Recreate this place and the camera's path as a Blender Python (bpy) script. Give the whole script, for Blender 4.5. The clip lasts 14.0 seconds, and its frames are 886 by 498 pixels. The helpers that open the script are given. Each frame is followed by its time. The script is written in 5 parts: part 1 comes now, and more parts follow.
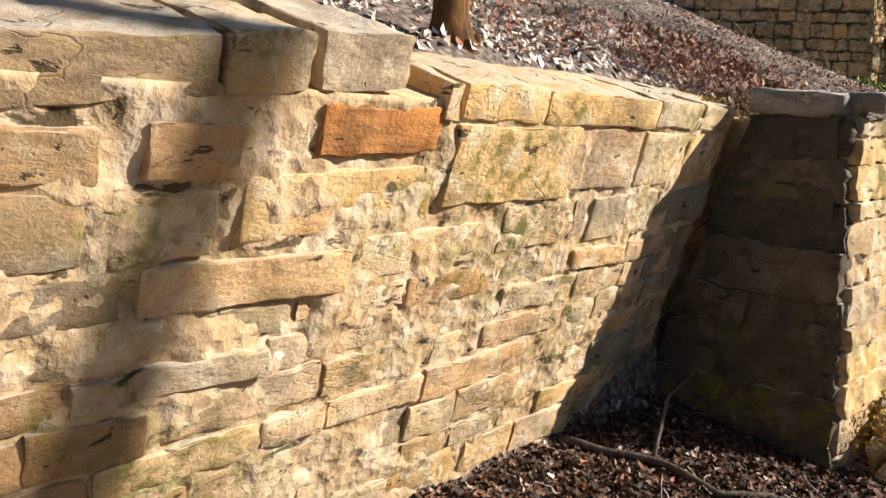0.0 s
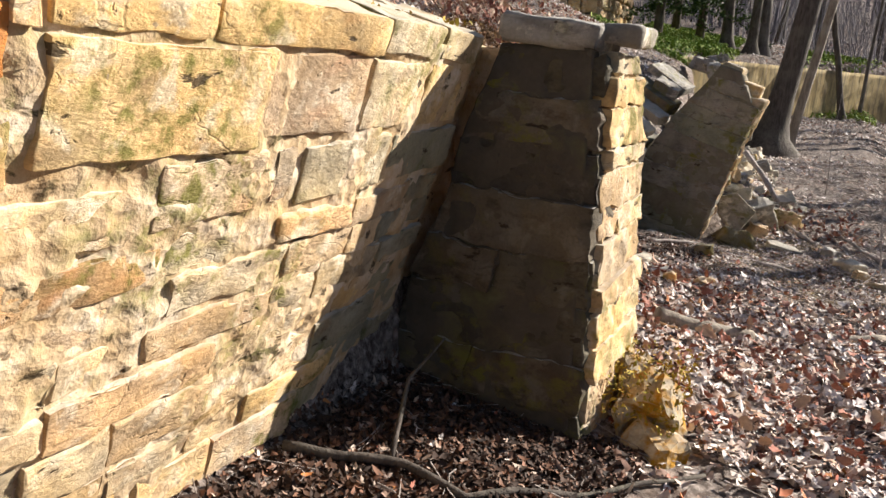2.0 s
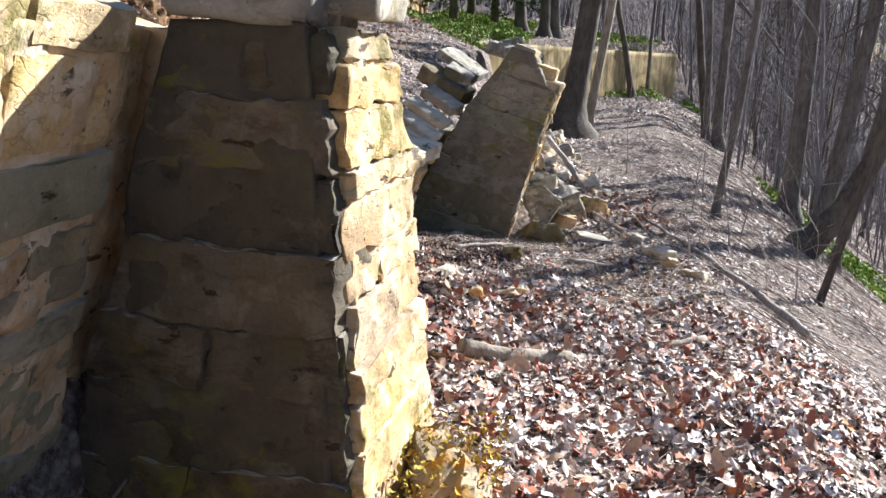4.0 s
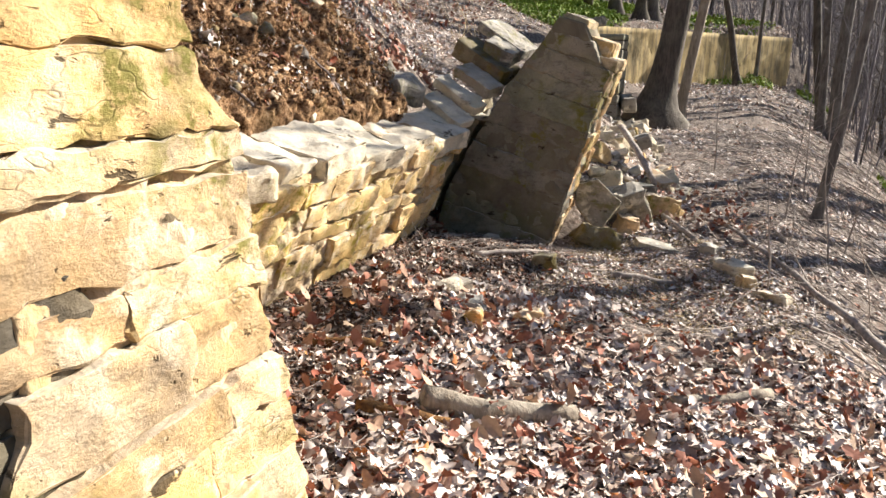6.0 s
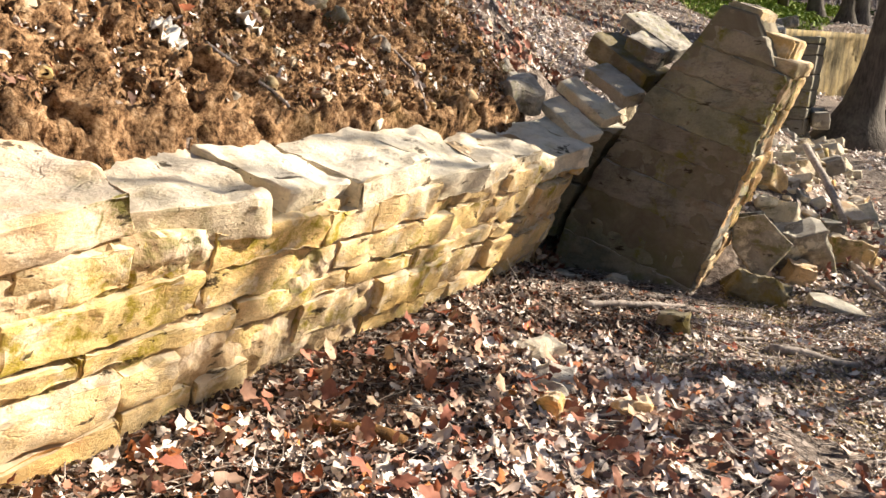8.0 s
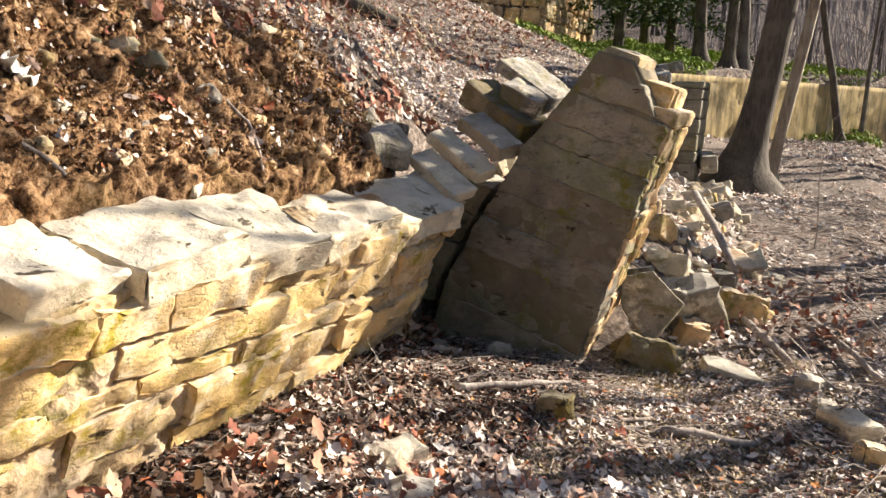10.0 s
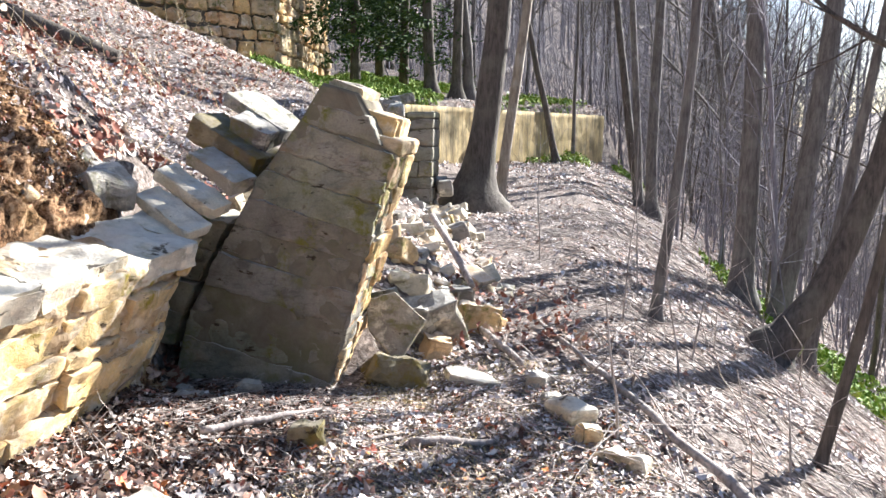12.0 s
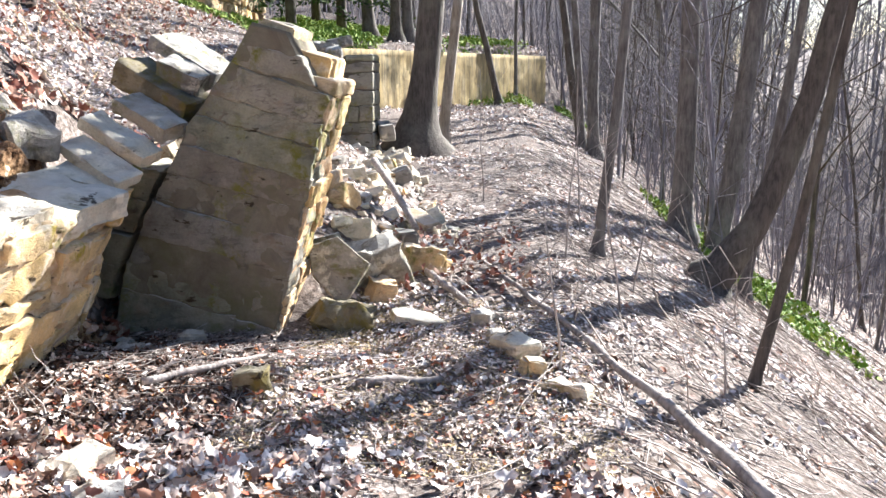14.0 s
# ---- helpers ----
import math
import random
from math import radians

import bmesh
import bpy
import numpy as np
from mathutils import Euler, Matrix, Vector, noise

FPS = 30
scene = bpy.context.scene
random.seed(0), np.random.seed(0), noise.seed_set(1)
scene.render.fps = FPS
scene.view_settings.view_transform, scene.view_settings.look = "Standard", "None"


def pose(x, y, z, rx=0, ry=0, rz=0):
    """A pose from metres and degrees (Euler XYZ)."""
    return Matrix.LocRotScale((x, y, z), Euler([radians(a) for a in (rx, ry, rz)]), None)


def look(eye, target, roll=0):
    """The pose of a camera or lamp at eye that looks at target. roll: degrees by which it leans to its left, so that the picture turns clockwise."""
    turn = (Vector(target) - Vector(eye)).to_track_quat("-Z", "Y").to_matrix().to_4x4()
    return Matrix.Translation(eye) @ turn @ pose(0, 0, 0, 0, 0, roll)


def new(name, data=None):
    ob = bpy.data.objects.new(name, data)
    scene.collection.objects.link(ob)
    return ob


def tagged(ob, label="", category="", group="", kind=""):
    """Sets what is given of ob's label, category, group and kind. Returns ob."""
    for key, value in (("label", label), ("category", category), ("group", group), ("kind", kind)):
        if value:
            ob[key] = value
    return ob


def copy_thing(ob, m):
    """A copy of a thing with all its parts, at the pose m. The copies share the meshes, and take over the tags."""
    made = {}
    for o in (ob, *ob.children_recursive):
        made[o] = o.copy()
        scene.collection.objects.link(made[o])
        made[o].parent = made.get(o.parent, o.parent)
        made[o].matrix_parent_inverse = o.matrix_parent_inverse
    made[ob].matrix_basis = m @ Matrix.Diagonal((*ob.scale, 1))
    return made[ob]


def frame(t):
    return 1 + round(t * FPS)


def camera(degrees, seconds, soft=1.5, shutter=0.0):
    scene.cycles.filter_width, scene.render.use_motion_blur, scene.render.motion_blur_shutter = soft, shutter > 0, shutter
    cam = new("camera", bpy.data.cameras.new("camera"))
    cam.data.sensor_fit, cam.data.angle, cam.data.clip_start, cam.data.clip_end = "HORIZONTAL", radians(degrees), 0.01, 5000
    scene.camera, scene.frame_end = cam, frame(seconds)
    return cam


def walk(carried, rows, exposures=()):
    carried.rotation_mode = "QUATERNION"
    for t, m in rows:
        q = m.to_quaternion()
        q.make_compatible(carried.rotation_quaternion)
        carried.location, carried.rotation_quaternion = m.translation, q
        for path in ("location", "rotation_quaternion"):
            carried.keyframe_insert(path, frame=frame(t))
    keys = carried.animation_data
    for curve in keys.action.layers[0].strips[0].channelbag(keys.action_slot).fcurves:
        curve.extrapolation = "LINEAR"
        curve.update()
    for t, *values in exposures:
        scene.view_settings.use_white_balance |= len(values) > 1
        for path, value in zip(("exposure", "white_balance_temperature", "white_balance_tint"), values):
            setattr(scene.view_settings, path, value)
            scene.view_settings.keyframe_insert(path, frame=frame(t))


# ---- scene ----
cam = camera(60.9, 14.0)
METRES, EYE, TILT, LEAN, TURN = 5.5, 1.5, -9.0, -1.5, 45.0
ROWS = [
    (0.0, 0.0, 0.0, 0.0, -0.0, 0.0, 0.0),
    (0.5, 0.0037, 0.0306, 0.0044, -3.16, -3.6, -0.71),
    (1.0, -0.001, 0.0806, 0.0153, -11.5, -4.83, -1.37),
    (1.5, 0.0099, 0.1057, 0.0219, -16.02, -5.53, -0.35),
    (2.0, 0.0518, 0.1362, 0.0226, -18.29, -5.72, 0.29),
    (2.5, 0.082, 0.1756, 0.0304, -20.61, -5.74, 1.32),
    (3.0, 0.1044, 0.222, 0.0404, -27.82, -6.32, 2.38),
    (3.5, 0.1547, 0.2576, 0.0408, -29.63, -6.42, 2.85),
    (4.0, 0.1902, 0.2888, 0.0431, -31.91, -6.86, 4.44),
    (6.5, 0.4374, 0.4365, 0.0304, -18.11, -7.12, 2.26),
    (7.0, 0.4679, 0.4793, 0.0327, -12.62, -6.94, 0.88),
    (9.5, 0.6207, 0.6488, 0.0612, -10.82, -5.08, 0.79),
    (10.0, 0.6216, 0.6555, 0.0672, -17.8, -3.16, 2.04),
    (10.5, 0.6287, 0.6503, 0.0669, -23.62, -2.61, 3.55),
    (11.0, 0.6329, 0.6442, 0.066, -30.0, -2.69, 5.07),
    (11.5, 0.635, 0.6388, 0.0638, -34.71, -2.44, 5.98),
    (12.0, 0.6333, 0.6363, 0.0632, -36.27, -2.08, 6.02),
    (12.5, 0.6328, 0.6354, 0.0621, -36.17, -1.69, 6.26),
    (13.0, 0.6327, 0.6351, 0.0622, -35.78, -1.42, 6.34),
    (13.5, 0.6332, 0.6348, 0.0606, -35.67, -1.66, 6.78),
    (14.0, 0.6398, 0.6339, 0.0549, -40.37, -6.59, 7.83),
]
walk(cam, [(t, pose(0, 0, EYE, TILT, LEAN, TURN) @ pose(METRES * x, METRES * y, METRES * z, 90 + pitch, roll, yaw)) for t, x, y, z, yaw, pitch, roll in ROWS],
     [(0.0, 1.0, 6350, 12), (1.5, 1.12, 6300, 12), (3.0, 1.65, 5550, 10), (4.2, 1.72, 5500, 10), (6.5, 1.57, 6450, 10), (9.5, 1.6, 6850, 12), (10.5, 1.75, 6300, 10), (11.2, 1.95, 5900, 10), (12.0, 2.35, 5500, 10), (14.0, 2.4, 5500, 10)])

# ---- light ----
SUN_AZ, SUN_EL = 40.0, 27.0          # degrees clockwise from +y, and above the horizon
SUN_DIR = Vector((math.sin(radians(SUN_AZ)) * math.cos(radians(SUN_EL)), math.cos(radians(SUN_AZ)) * math.cos(radians(SUN_EL)), math.sin(radians(SUN_EL))))
world = bpy.data.worlds.new("sky")
scene.world = world
world.use_nodes = True
wn = world.node_tree.nodes
sky = wn.new("ShaderNodeTexSky")
sky.sky_type = "NISHITA"
sky.sun_disc = False
sky.sun_elevation, sky.sun_rotation = radians(SUN_EL), radians(SUN_AZ)
world.node_tree.links.new(sky.outputs[0], wn["Background"].inputs[0])
wn["Background"].inputs[1].default_value = 0.036
sun = new("sun", bpy.data.lights.new("sun", "SUN"))
sun.data.energy, sun.data.angle, sun.data.color = 5.0, radians(0.6), (1.0, 0.90, 0.75)
sun.matrix_basis = look(SUN_DIR * 60, (0, 0, 0))


# ---- materials ----
class Mat:
    """A node material with short-hands for its nodes."""

    def __init__(self, name, rough=0.9, spec=0.2):
        self.m = bpy.data.materials.new(name)
        self.m.use_nodes = True
        self.t = self.m.node_tree
        self.b = self.t.nodes["Principled BSDF"]
        self.b.inputs["Roughness"].default_value = rough
        self.b.inputs["Specular IOR Level"].default_value = spec
        self.pos = self.t.nodes.new("ShaderNodeNewGeometry").outputs["Position"]

    def link(self, a, b):
        if isinstance(a, (int, float)):
            b.default_value = a
        elif isinstance(a, tuple):
            b.default_value = (*a, 1.0)[:4]
        else:
            self.t.links.new(a, b)

    def noise(self, scale, detail=4.0, rough=0.6, stretch=None, dist=0.0):
        n = self.t.nodes.new("ShaderNodeTexNoise")
        src = self.pos
        if stretch:
            mp = self.t.nodes.new("ShaderNodeMapping")
            mp.inputs["Scale"].default_value = stretch
            self.t.links.new(src, mp.inputs[0])
            src = mp.outputs[0]
        self.t.links.new(src, n.inputs["Vector"])
        for k, v in (("Scale", scale), ("Detail", detail), ("Roughness", rough), ("Distortion", dist)):
            n.inputs[k].default_value = v
        return n.outputs["Fac"]

    def voronoi(self, scale, feature="F1", out="Distance"):
        n = self.t.nodes.new("ShaderNodeTexVoronoi")
        n.feature = feature
        n.inputs["Scale"].default_value = scale
        self.t.links.new(self.pos, n.inputs["Vector"])
        return n.outputs[out]

    def rand(self):
        return self.t.nodes.new("ShaderNodeObjectInfo").outputs["Random"]

    def island(self):
        return self.t.nodes.new("ShaderNodeNewGeometry").outputs["Random Per Island"]

    def ramp(self, fac, stops, ease="LINEAR"):
        n = self.t.nodes.new("ShaderNodeValToRGB")
        n.color_ramp.interpolation = ease
        e = n.color_ramp.elements
        while len(e) < len(stops):
            e.new(0.5)
        for k, (p, c) in zip(e, stops):
            k.position = p
            k.color = (c, c, c, 1) if isinstance(c, (int, float)) else (*c, 1)
        self.t.links.new(fac, n.inputs[0])
        return n.outputs[0]

    def mix(self, fac, a, b, mode="MIX"):
        n = self.t.nodes.new("ShaderNodeMix")
        n.data_type, n.blend_type = "RGBA", mode
        self.link(fac, n.inputs[0])
        self.link(a, n.inputs[6])
        self.link(b, n.inputs[7])
        return n.outputs[2]

    def math(self, op, a, b=0.0, c=0.0):
        n = self.t.nodes.new("ShaderNodeMath")
        n.operation = op
        for v, s in zip((a, b, c), n.inputs):
            self.link(v, s)
        return n.outputs[0]

    def colour(self, c):
        self.link(c, self.b.inputs["Base Color"])
        return self

    def bump(self, height, strength=0.5, distance=0.01):
        n = self.t.nodes.new("ShaderNodeBump")
        n.inputs["Strength"].default_value, n.inputs["Distance"].default_value = strength, distance
        self.t.links.new(height, n.inputs["Height"])
        self.t.links.new(n.outputs[0], self.b.inputs["Normal"])
        return self


def stone_material(name, palette, moss=0.25, pale=0.25, green=(0.15, 0.14, 0.028), warm=(1.22, 0.98, 0.62), cover=False, crack=0.12):
    """Weathered sandstone: a tone a block, strata, stains, grain, pale lime smears and patches of algae."""
    m = Mat(name, 0.9, 0.25)
    tone = m.ramp(m.rand(), [(i / max(1, len(palette) - 1), c) for i, c in enumerate(palette)])
    c = m.mix(m.ramp(m.noise(4.2, 6, 0.66, dist=0.5), [(0.38, 0.0), (0.62, 0.8)]), tone, m.mix(1.0, tone, warm, "MULTIPLY"))
    strata = m.noise(8, 4, 0.58, (0.6, 0.6, 1.5), 0.15)
    c = m.mix(m.ramp(strata, [(0.34, 0.65), (0.45, 0.0)]), c, m.mix(1.0, tone, (0.45, 0.42, 0.40), "MULTIPLY"))
    c = m.mix(0.85, c, m.ramp(m.noise(2.7, 4, 0.6, dist=0.3), [(0.34, 0.62), (0.5, 1.0), (0.66, 1.22)]), "MULTIPLY")
    grain = m.noise(70, 5, 0.65)
    c = m.mix(0.4, c, m.ramp(grain, [(0.25, 0.45), (0.5, 0.9), (0.75, 1.3)]), "MULTIPLY")
    lime = m.ramp(m.noise(5.5, 6, 0.68, dist=0.3), [(0.54, 0.0), (0.63, pale * 2.6)])
    c = m.mix(lime, c, m.mix(min(1.0, pale * 3.2), tone, (0.72, 0.64, 0.50)))
    rust = m.ramp(m.noise(2.4, 5, 0.65, (1, 1, 1.8), 0.4), [(0.57, 0.0), (0.7, 0.55)])
    c = m.mix(rust, c, m.mix(1.0, tone, (0.85, 0.56, 0.38), "MULTIPLY"))
    alga = m.ramp(m.noise(10, 5, 0.7), [(0.47, 0.0), (0.6, min(1.0, moss * 2.2))])
    if not cover:
        alga = m.math("MULTIPLY", m.ramp(m.noise(1.7, 3, 0.55, dist=0.4), [(0.5, 0.0), (0.6, 1.0)]), alga)
    c = m.mix(alga, c, green)
    soot = m.ramp(m.noise(3.1, 6, 0.7, dist=0.7), [(0.60, 0.0), (0.72, 0.55)])
    c = m.mix(soot, c, m.mix(1.0, tone, (0.42, 0.43, 0.48), "MULTIPLY"))
    pits = m.ramp(m.noise(26, 3, 0.6), [(0.25, 1.0), (0.32, 0.0)])
    veins = m.ramp(m.noise(2.6, 4, 0.55, (1, 1, 2.0), 0.2), [(0.49, 0.0), (0.5, 1.0), (0.51, 0.0)])
    veins = m.math("MULTIPLY", veins, m.ramp(m.noise(2.6, 2, 0.5), [(0.48, 0.0), (0.56, crack)]))
    nicks = m.ramp(m.noise(5.5, 5, 0.62, (1, 1, 2.6), 0.35), [(0.325, 0.9), (0.36, 0.0)])
    holes = m.math("MAXIMUM", m.math("MULTIPLY", pits, 0.8), m.math("MAXIMUM", veins, nicks))
    # Faces that point up are mixed towards a pale grey, in patches.
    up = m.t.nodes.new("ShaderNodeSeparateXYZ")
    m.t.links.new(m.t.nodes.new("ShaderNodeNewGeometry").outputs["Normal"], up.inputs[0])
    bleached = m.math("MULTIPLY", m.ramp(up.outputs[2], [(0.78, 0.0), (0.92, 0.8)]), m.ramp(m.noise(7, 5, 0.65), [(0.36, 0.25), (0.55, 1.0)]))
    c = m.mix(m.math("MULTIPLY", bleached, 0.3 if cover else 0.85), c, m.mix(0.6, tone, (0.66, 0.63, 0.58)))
    c = m.mix(holes, c, (0.04, 0.028, 0.016))
    h = m.math("ADD", m.math("MULTIPLY", m.noise(6, 5, 0.55), 1.3), m.math("MULTIPLY", strata, 0.8))
    h = m.math("ADD", h, m.math("MULTIPLY", m.noise(24, 7, 0.7, (1, 1, 1.6), 0.3), 0.7))
    h = m.math("SUBTRACT", m.math("ADD", h, m.math("MULTIPLY", grain, 0.14)), m.math("MULTIPLY", holes, 0.6))
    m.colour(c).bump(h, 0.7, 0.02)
    return m.m


STONE_WARM = stone_material("warm_sandstone", [(0.55, 0.38, 0.175), (0.62, 0.455, 0.245), (0.41, 0.30, 0.185), (0.57, 0.43, 0.30), (0.46, 0.385, 0.27), (0.66, 0.505, 0.32), (0.53, 0.345, 0.185), (0.41, 0.355, 0.255), (0.60, 0.42, 0.20)], 0.42, 0.24, warm=(1.10, 0.97, 0.72), crack=0.3)
STONE_GOLD = stone_material("golden_sandstone", [(0.66, 0.50, 0.25), (0.72, 0.56, 0.33), (0.60, 0.44, 0.20), (0.68, 0.54, 0.36), (0.55, 0.42, 0.24), (0.74, 0.58, 0.34)], 0.5, 0.3, (0.32, 0.25, 0.035), (1.08, 0.97, 0.72), crack=0.3)
STONE_RUST = stone_material("rusty_sandstone", [(0.36, 0.23, 0.12), (0.40, 0.27, 0.15), (0.30, 0.23, 0.14), (0.33, 0.25, 0.16)], 0.35, 0.14, warm=(1.12, 0.95, 0.7), crack=0.3)
# Same stone as the sunlit side; shade of the buttress front put into the colour.
STONE_SHADED = stone_material("shaded_sandstone", [(0.080, 0.066, 0.050), (0.115, 0.095, 0.070), (0.066, 0.060, 0.054), (0.10, 0.090, 0.062), (0.13, 0.112, 0.09)], 0.4, 0.1, warm=(1.1, 1.0, 0.8), crack=0.3)
# Weathered stone, with the shade of the leaning buttress front put into its tone.
STONE_MID = stone_material("weathered_shaded_sandstone", [(0.20, 0.175, 0.145), (0.26, 0.235, 0.185), (0.20, 0.185, 0.17), (0.23, 0.225, 0.165), (0.27, 0.245, 0.20), (0.16, 0.145, 0.12)], 0.5, 0.1, warm=(1.0, 1.0, 0.9), crack=0.35)
STONE_GREY = stone_material("grey_sandstone", [(0.31, 0.29, 0.265), (0.37, 0.345, 0.31), (0.25, 0.23, 0.205), (0.35, 0.31, 0.25), (0.29, 0.265, 0.23)], 0.3, 0.3, warm=(1.03, 1.0, 0.93), crack=0.1)
STONE_MOSSY = stone_material("mossy_stone", [(0.32, 0.28, 0.21), (0.38, 0.33, 0.25)], 0.46, 0.2, (0.42, 0.21, 0.015), cover=True)
STONE_PALE = stone_material("pale_sandstone", [(0.60, 0.54, 0.43), (0.66, 0.60, 0.49), (0.56, 0.48, 0.36)], 0.2, 0.4, warm=(1.06, 1.0, 0.88), crack=0.1)
STONE_OLIVE = stone_material("olive_stone", [(0.17, 0.14, 0.09), (0.20, 0.17, 0.11)], 0.35, 0.12, (0.17, 0.13, 0.025), (1.05, 1.0, 0.85), True, 0.1)

m = Mat("lime_mortar", 0.95, 0.15)
c = m.ramp(m.noise(5, 6, 0.7), [(0.34, (0.42, 0.285, 0.15)), (0.5, (0.51, 0.38, 0.235)), (0.68, (0.66, 0.56, 0.44))])
c = m.mix(m.ramp(m.noise(17, 6, 0.72, dist=0.5), [(0.33, 0.9), (0.40, 0.0)]), c, (0.06, 0.042, 0.024))
c = m.mix(m.ramp(m.noise(5.0, 5, 0.62, (1, 1, 2.6), 0.35), [(0.35, 0.9), (0.39, 0.0)]), c, (0.05, 0.036, 0.02))
c = m.mix(m.ramp(m.noise(2.4, 5, 0.65, dist=0.4), [(0.56, 0.0), (0.68, 0.6)]), c, (0.40, 0.25, 0.09))
alga = m.math("MULTIPLY", m.ramp(m.noise(1.7, 3, 0.55, dist=0.4), [(0.48, 0.0), (0.6, 1.0)]), m.ramp(m.noise(12, 5, 0.7), [(0.46, 0.0), (0.62, 0.7)]))
c = m.mix(alga, c, (0.17, 0.17, 0.04))
MORTAR = m.colour(c).bump(m.math("ADD", m.noise(14, 5, 0.6), m.math("MULTIPLY", m.voronoi(22), 0.5)), 0.8, 0.02).m

# Mortar darkened to go with the shaded buttress front; dark joints elsewhere.
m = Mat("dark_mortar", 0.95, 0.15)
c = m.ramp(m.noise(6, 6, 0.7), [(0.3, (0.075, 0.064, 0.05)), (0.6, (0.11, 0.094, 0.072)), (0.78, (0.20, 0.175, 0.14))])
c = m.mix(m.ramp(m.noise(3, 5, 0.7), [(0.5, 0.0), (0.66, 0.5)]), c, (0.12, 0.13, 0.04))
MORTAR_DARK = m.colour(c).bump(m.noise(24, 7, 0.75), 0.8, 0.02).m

# Mortar toned down to go with the leaning buttress's shaded front.
m = Mat("weathered_shaded_mortar", 0.95, 0.15)
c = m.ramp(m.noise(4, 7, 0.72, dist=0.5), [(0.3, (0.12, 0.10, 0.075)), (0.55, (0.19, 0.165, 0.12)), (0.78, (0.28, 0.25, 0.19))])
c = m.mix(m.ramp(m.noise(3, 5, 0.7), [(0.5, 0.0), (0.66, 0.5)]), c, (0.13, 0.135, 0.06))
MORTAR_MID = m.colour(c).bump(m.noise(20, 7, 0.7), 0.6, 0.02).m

m = Mat("forest_floor", 0.95, 0.12)
cells = m.voronoi(17, "F1", "Color")
sep = m.t.nodes.new("ShaderNodeSeparateColor")
m.t.links.new(cells, sep.inputs[0])
litter = m.ramp(sep.outputs[0], [(0.0, (0.13, 0.08, 0.06)), (0.25, (0.38, 0.29, 0.235)), (0.5, (0.55, 0.46, 0.40)), (0.75, (0.68, 0.60, 0.54)), (1.0, (0.28, 0.14, 0.10))])
litter = m.mix(m.ramp(m.voronoi(17), [(0.25, 0.0), (0.6, 0.75)]), litter, (0.05, 0.035, 0.025))
earth = m.ramp(m.noise(26, 8, 0.75), [(0.36, (0.035, 0.027, 0.023)), (0.5, (0.19, 0.155, 0.135)), (0.64, (0.46, 0.40, 0.36))])
c = m.mix(m.ramp(m.noise(1.4, 6, 0.65), [(0.46, 0.0), (0.58, 0.85)]), earth, litter)
c = m.mix(m.ramp(m.noise(120, 3, 0.7), [(0.3, 0.35), (0.5, 0.0)]), c, (0.04, 0.028, 0.02))
FLOOR = m.colour(c).bump(m.math("ADD", m.noise(30, 7, 0.75), m.math("MULTIPLY", sep.outputs[1], 0.4)), 0.8, 0.03).m

m = Mat("dark_soil", 0.97, 0.1)
c = m.ramp(m.noise(19, 8, 0.75), [(0.38, (0.014, 0.009, 0.006)), (0.46, (0.15, 0.082, 0.042)), (0.56, (0.38, 0.235, 0.13)), (0.7, (0.60, 0.45, 0.30))])
c = m.mix(m.ramp(m.noise(2.2, 3, 0.5), [(0.55, 0.0), (0.7, 0.35)]), c, (0.21, 0.15, 0.05))
SOIL = m.colour(c).bump(m.noise(24, 6, 0.7), 1.0, 0.03).m


def leaf_material(name, stops):
    m = Mat(name, 0.75, 0.2)
    c = m.ramp(m.island(), stops)
    c = m.mix(0.35, c, m.ramp(m.noise(60, 4, 0.6), [(0.3, 0.45), (0.7, 1.2)]), "MULTIPLY")
    m.colour(c)
    return m.m


LEAF = leaf_material("dead_leaves", [(0.0, (0.07, 0.04, 0.032)), (0.12, (0.20, 0.11, 0.08)), (0.26, (0.40, 0.29, 0.225)), (0.42, (0.70, 0.60, 0.53)), (0.66, (0.86, 0.79, 0.73)), (0.8, (0.56, 0.42, 0.34)), (0.91, (0.36, 0.10, 0.06)), (1.0, (0.52, 0.23, 0.07))])
LEAF_PALE = leaf_material("bleached_leaves", [(0.0, (0.16, 0.10, 0.08)), (0.15, (0.44, 0.34, 0.29)), (0.4, (0.74, 0.66, 0.62)), (0.75, (0.86, 0.80, 0.77)), (0.9, (0.60, 0.45, 0.36)), (1.0, (0.40, 0.17, 0.10))])
LEAF_RED = leaf_material("russet_leaves", [(0.0, (0.22, 0.075, 0.05)), (0.45, (0.36, 0.16, 0.11)), (0.75, (0.44, 0.30, 0.21)), (1.0, (0.54, 0.42, 0.31))])
GRASS = leaf_material("green_leaves", [(0.0, (0.10, 0.17, 0.02)), (0.5, (0.19, 0.29, 0.035)), (1.0, (0.33, 0.38, 0.07))])
STRAW = leaf_material("dry_grass", [(0.0, (0.30, 0.22, 0.11)), (0.5, (0.46, 0.36, 0.20)), (1.0, (0.55, 0.45, 0.28))])
NEEDLES = leaf_material("needles", [(0.0, (0.015, 0.035, 0.008)), (0.6, (0.04, 0.075, 0.014)), (1.0, (0.085, 0.12, 0.02))])
MOSS = leaf_material("golden_moss", [(0.0, (0.22, 0.14, 0.015)), (0.5, (0.36, 0.24, 0.025)), (1.0, (0.30, 0.26, 0.04))])


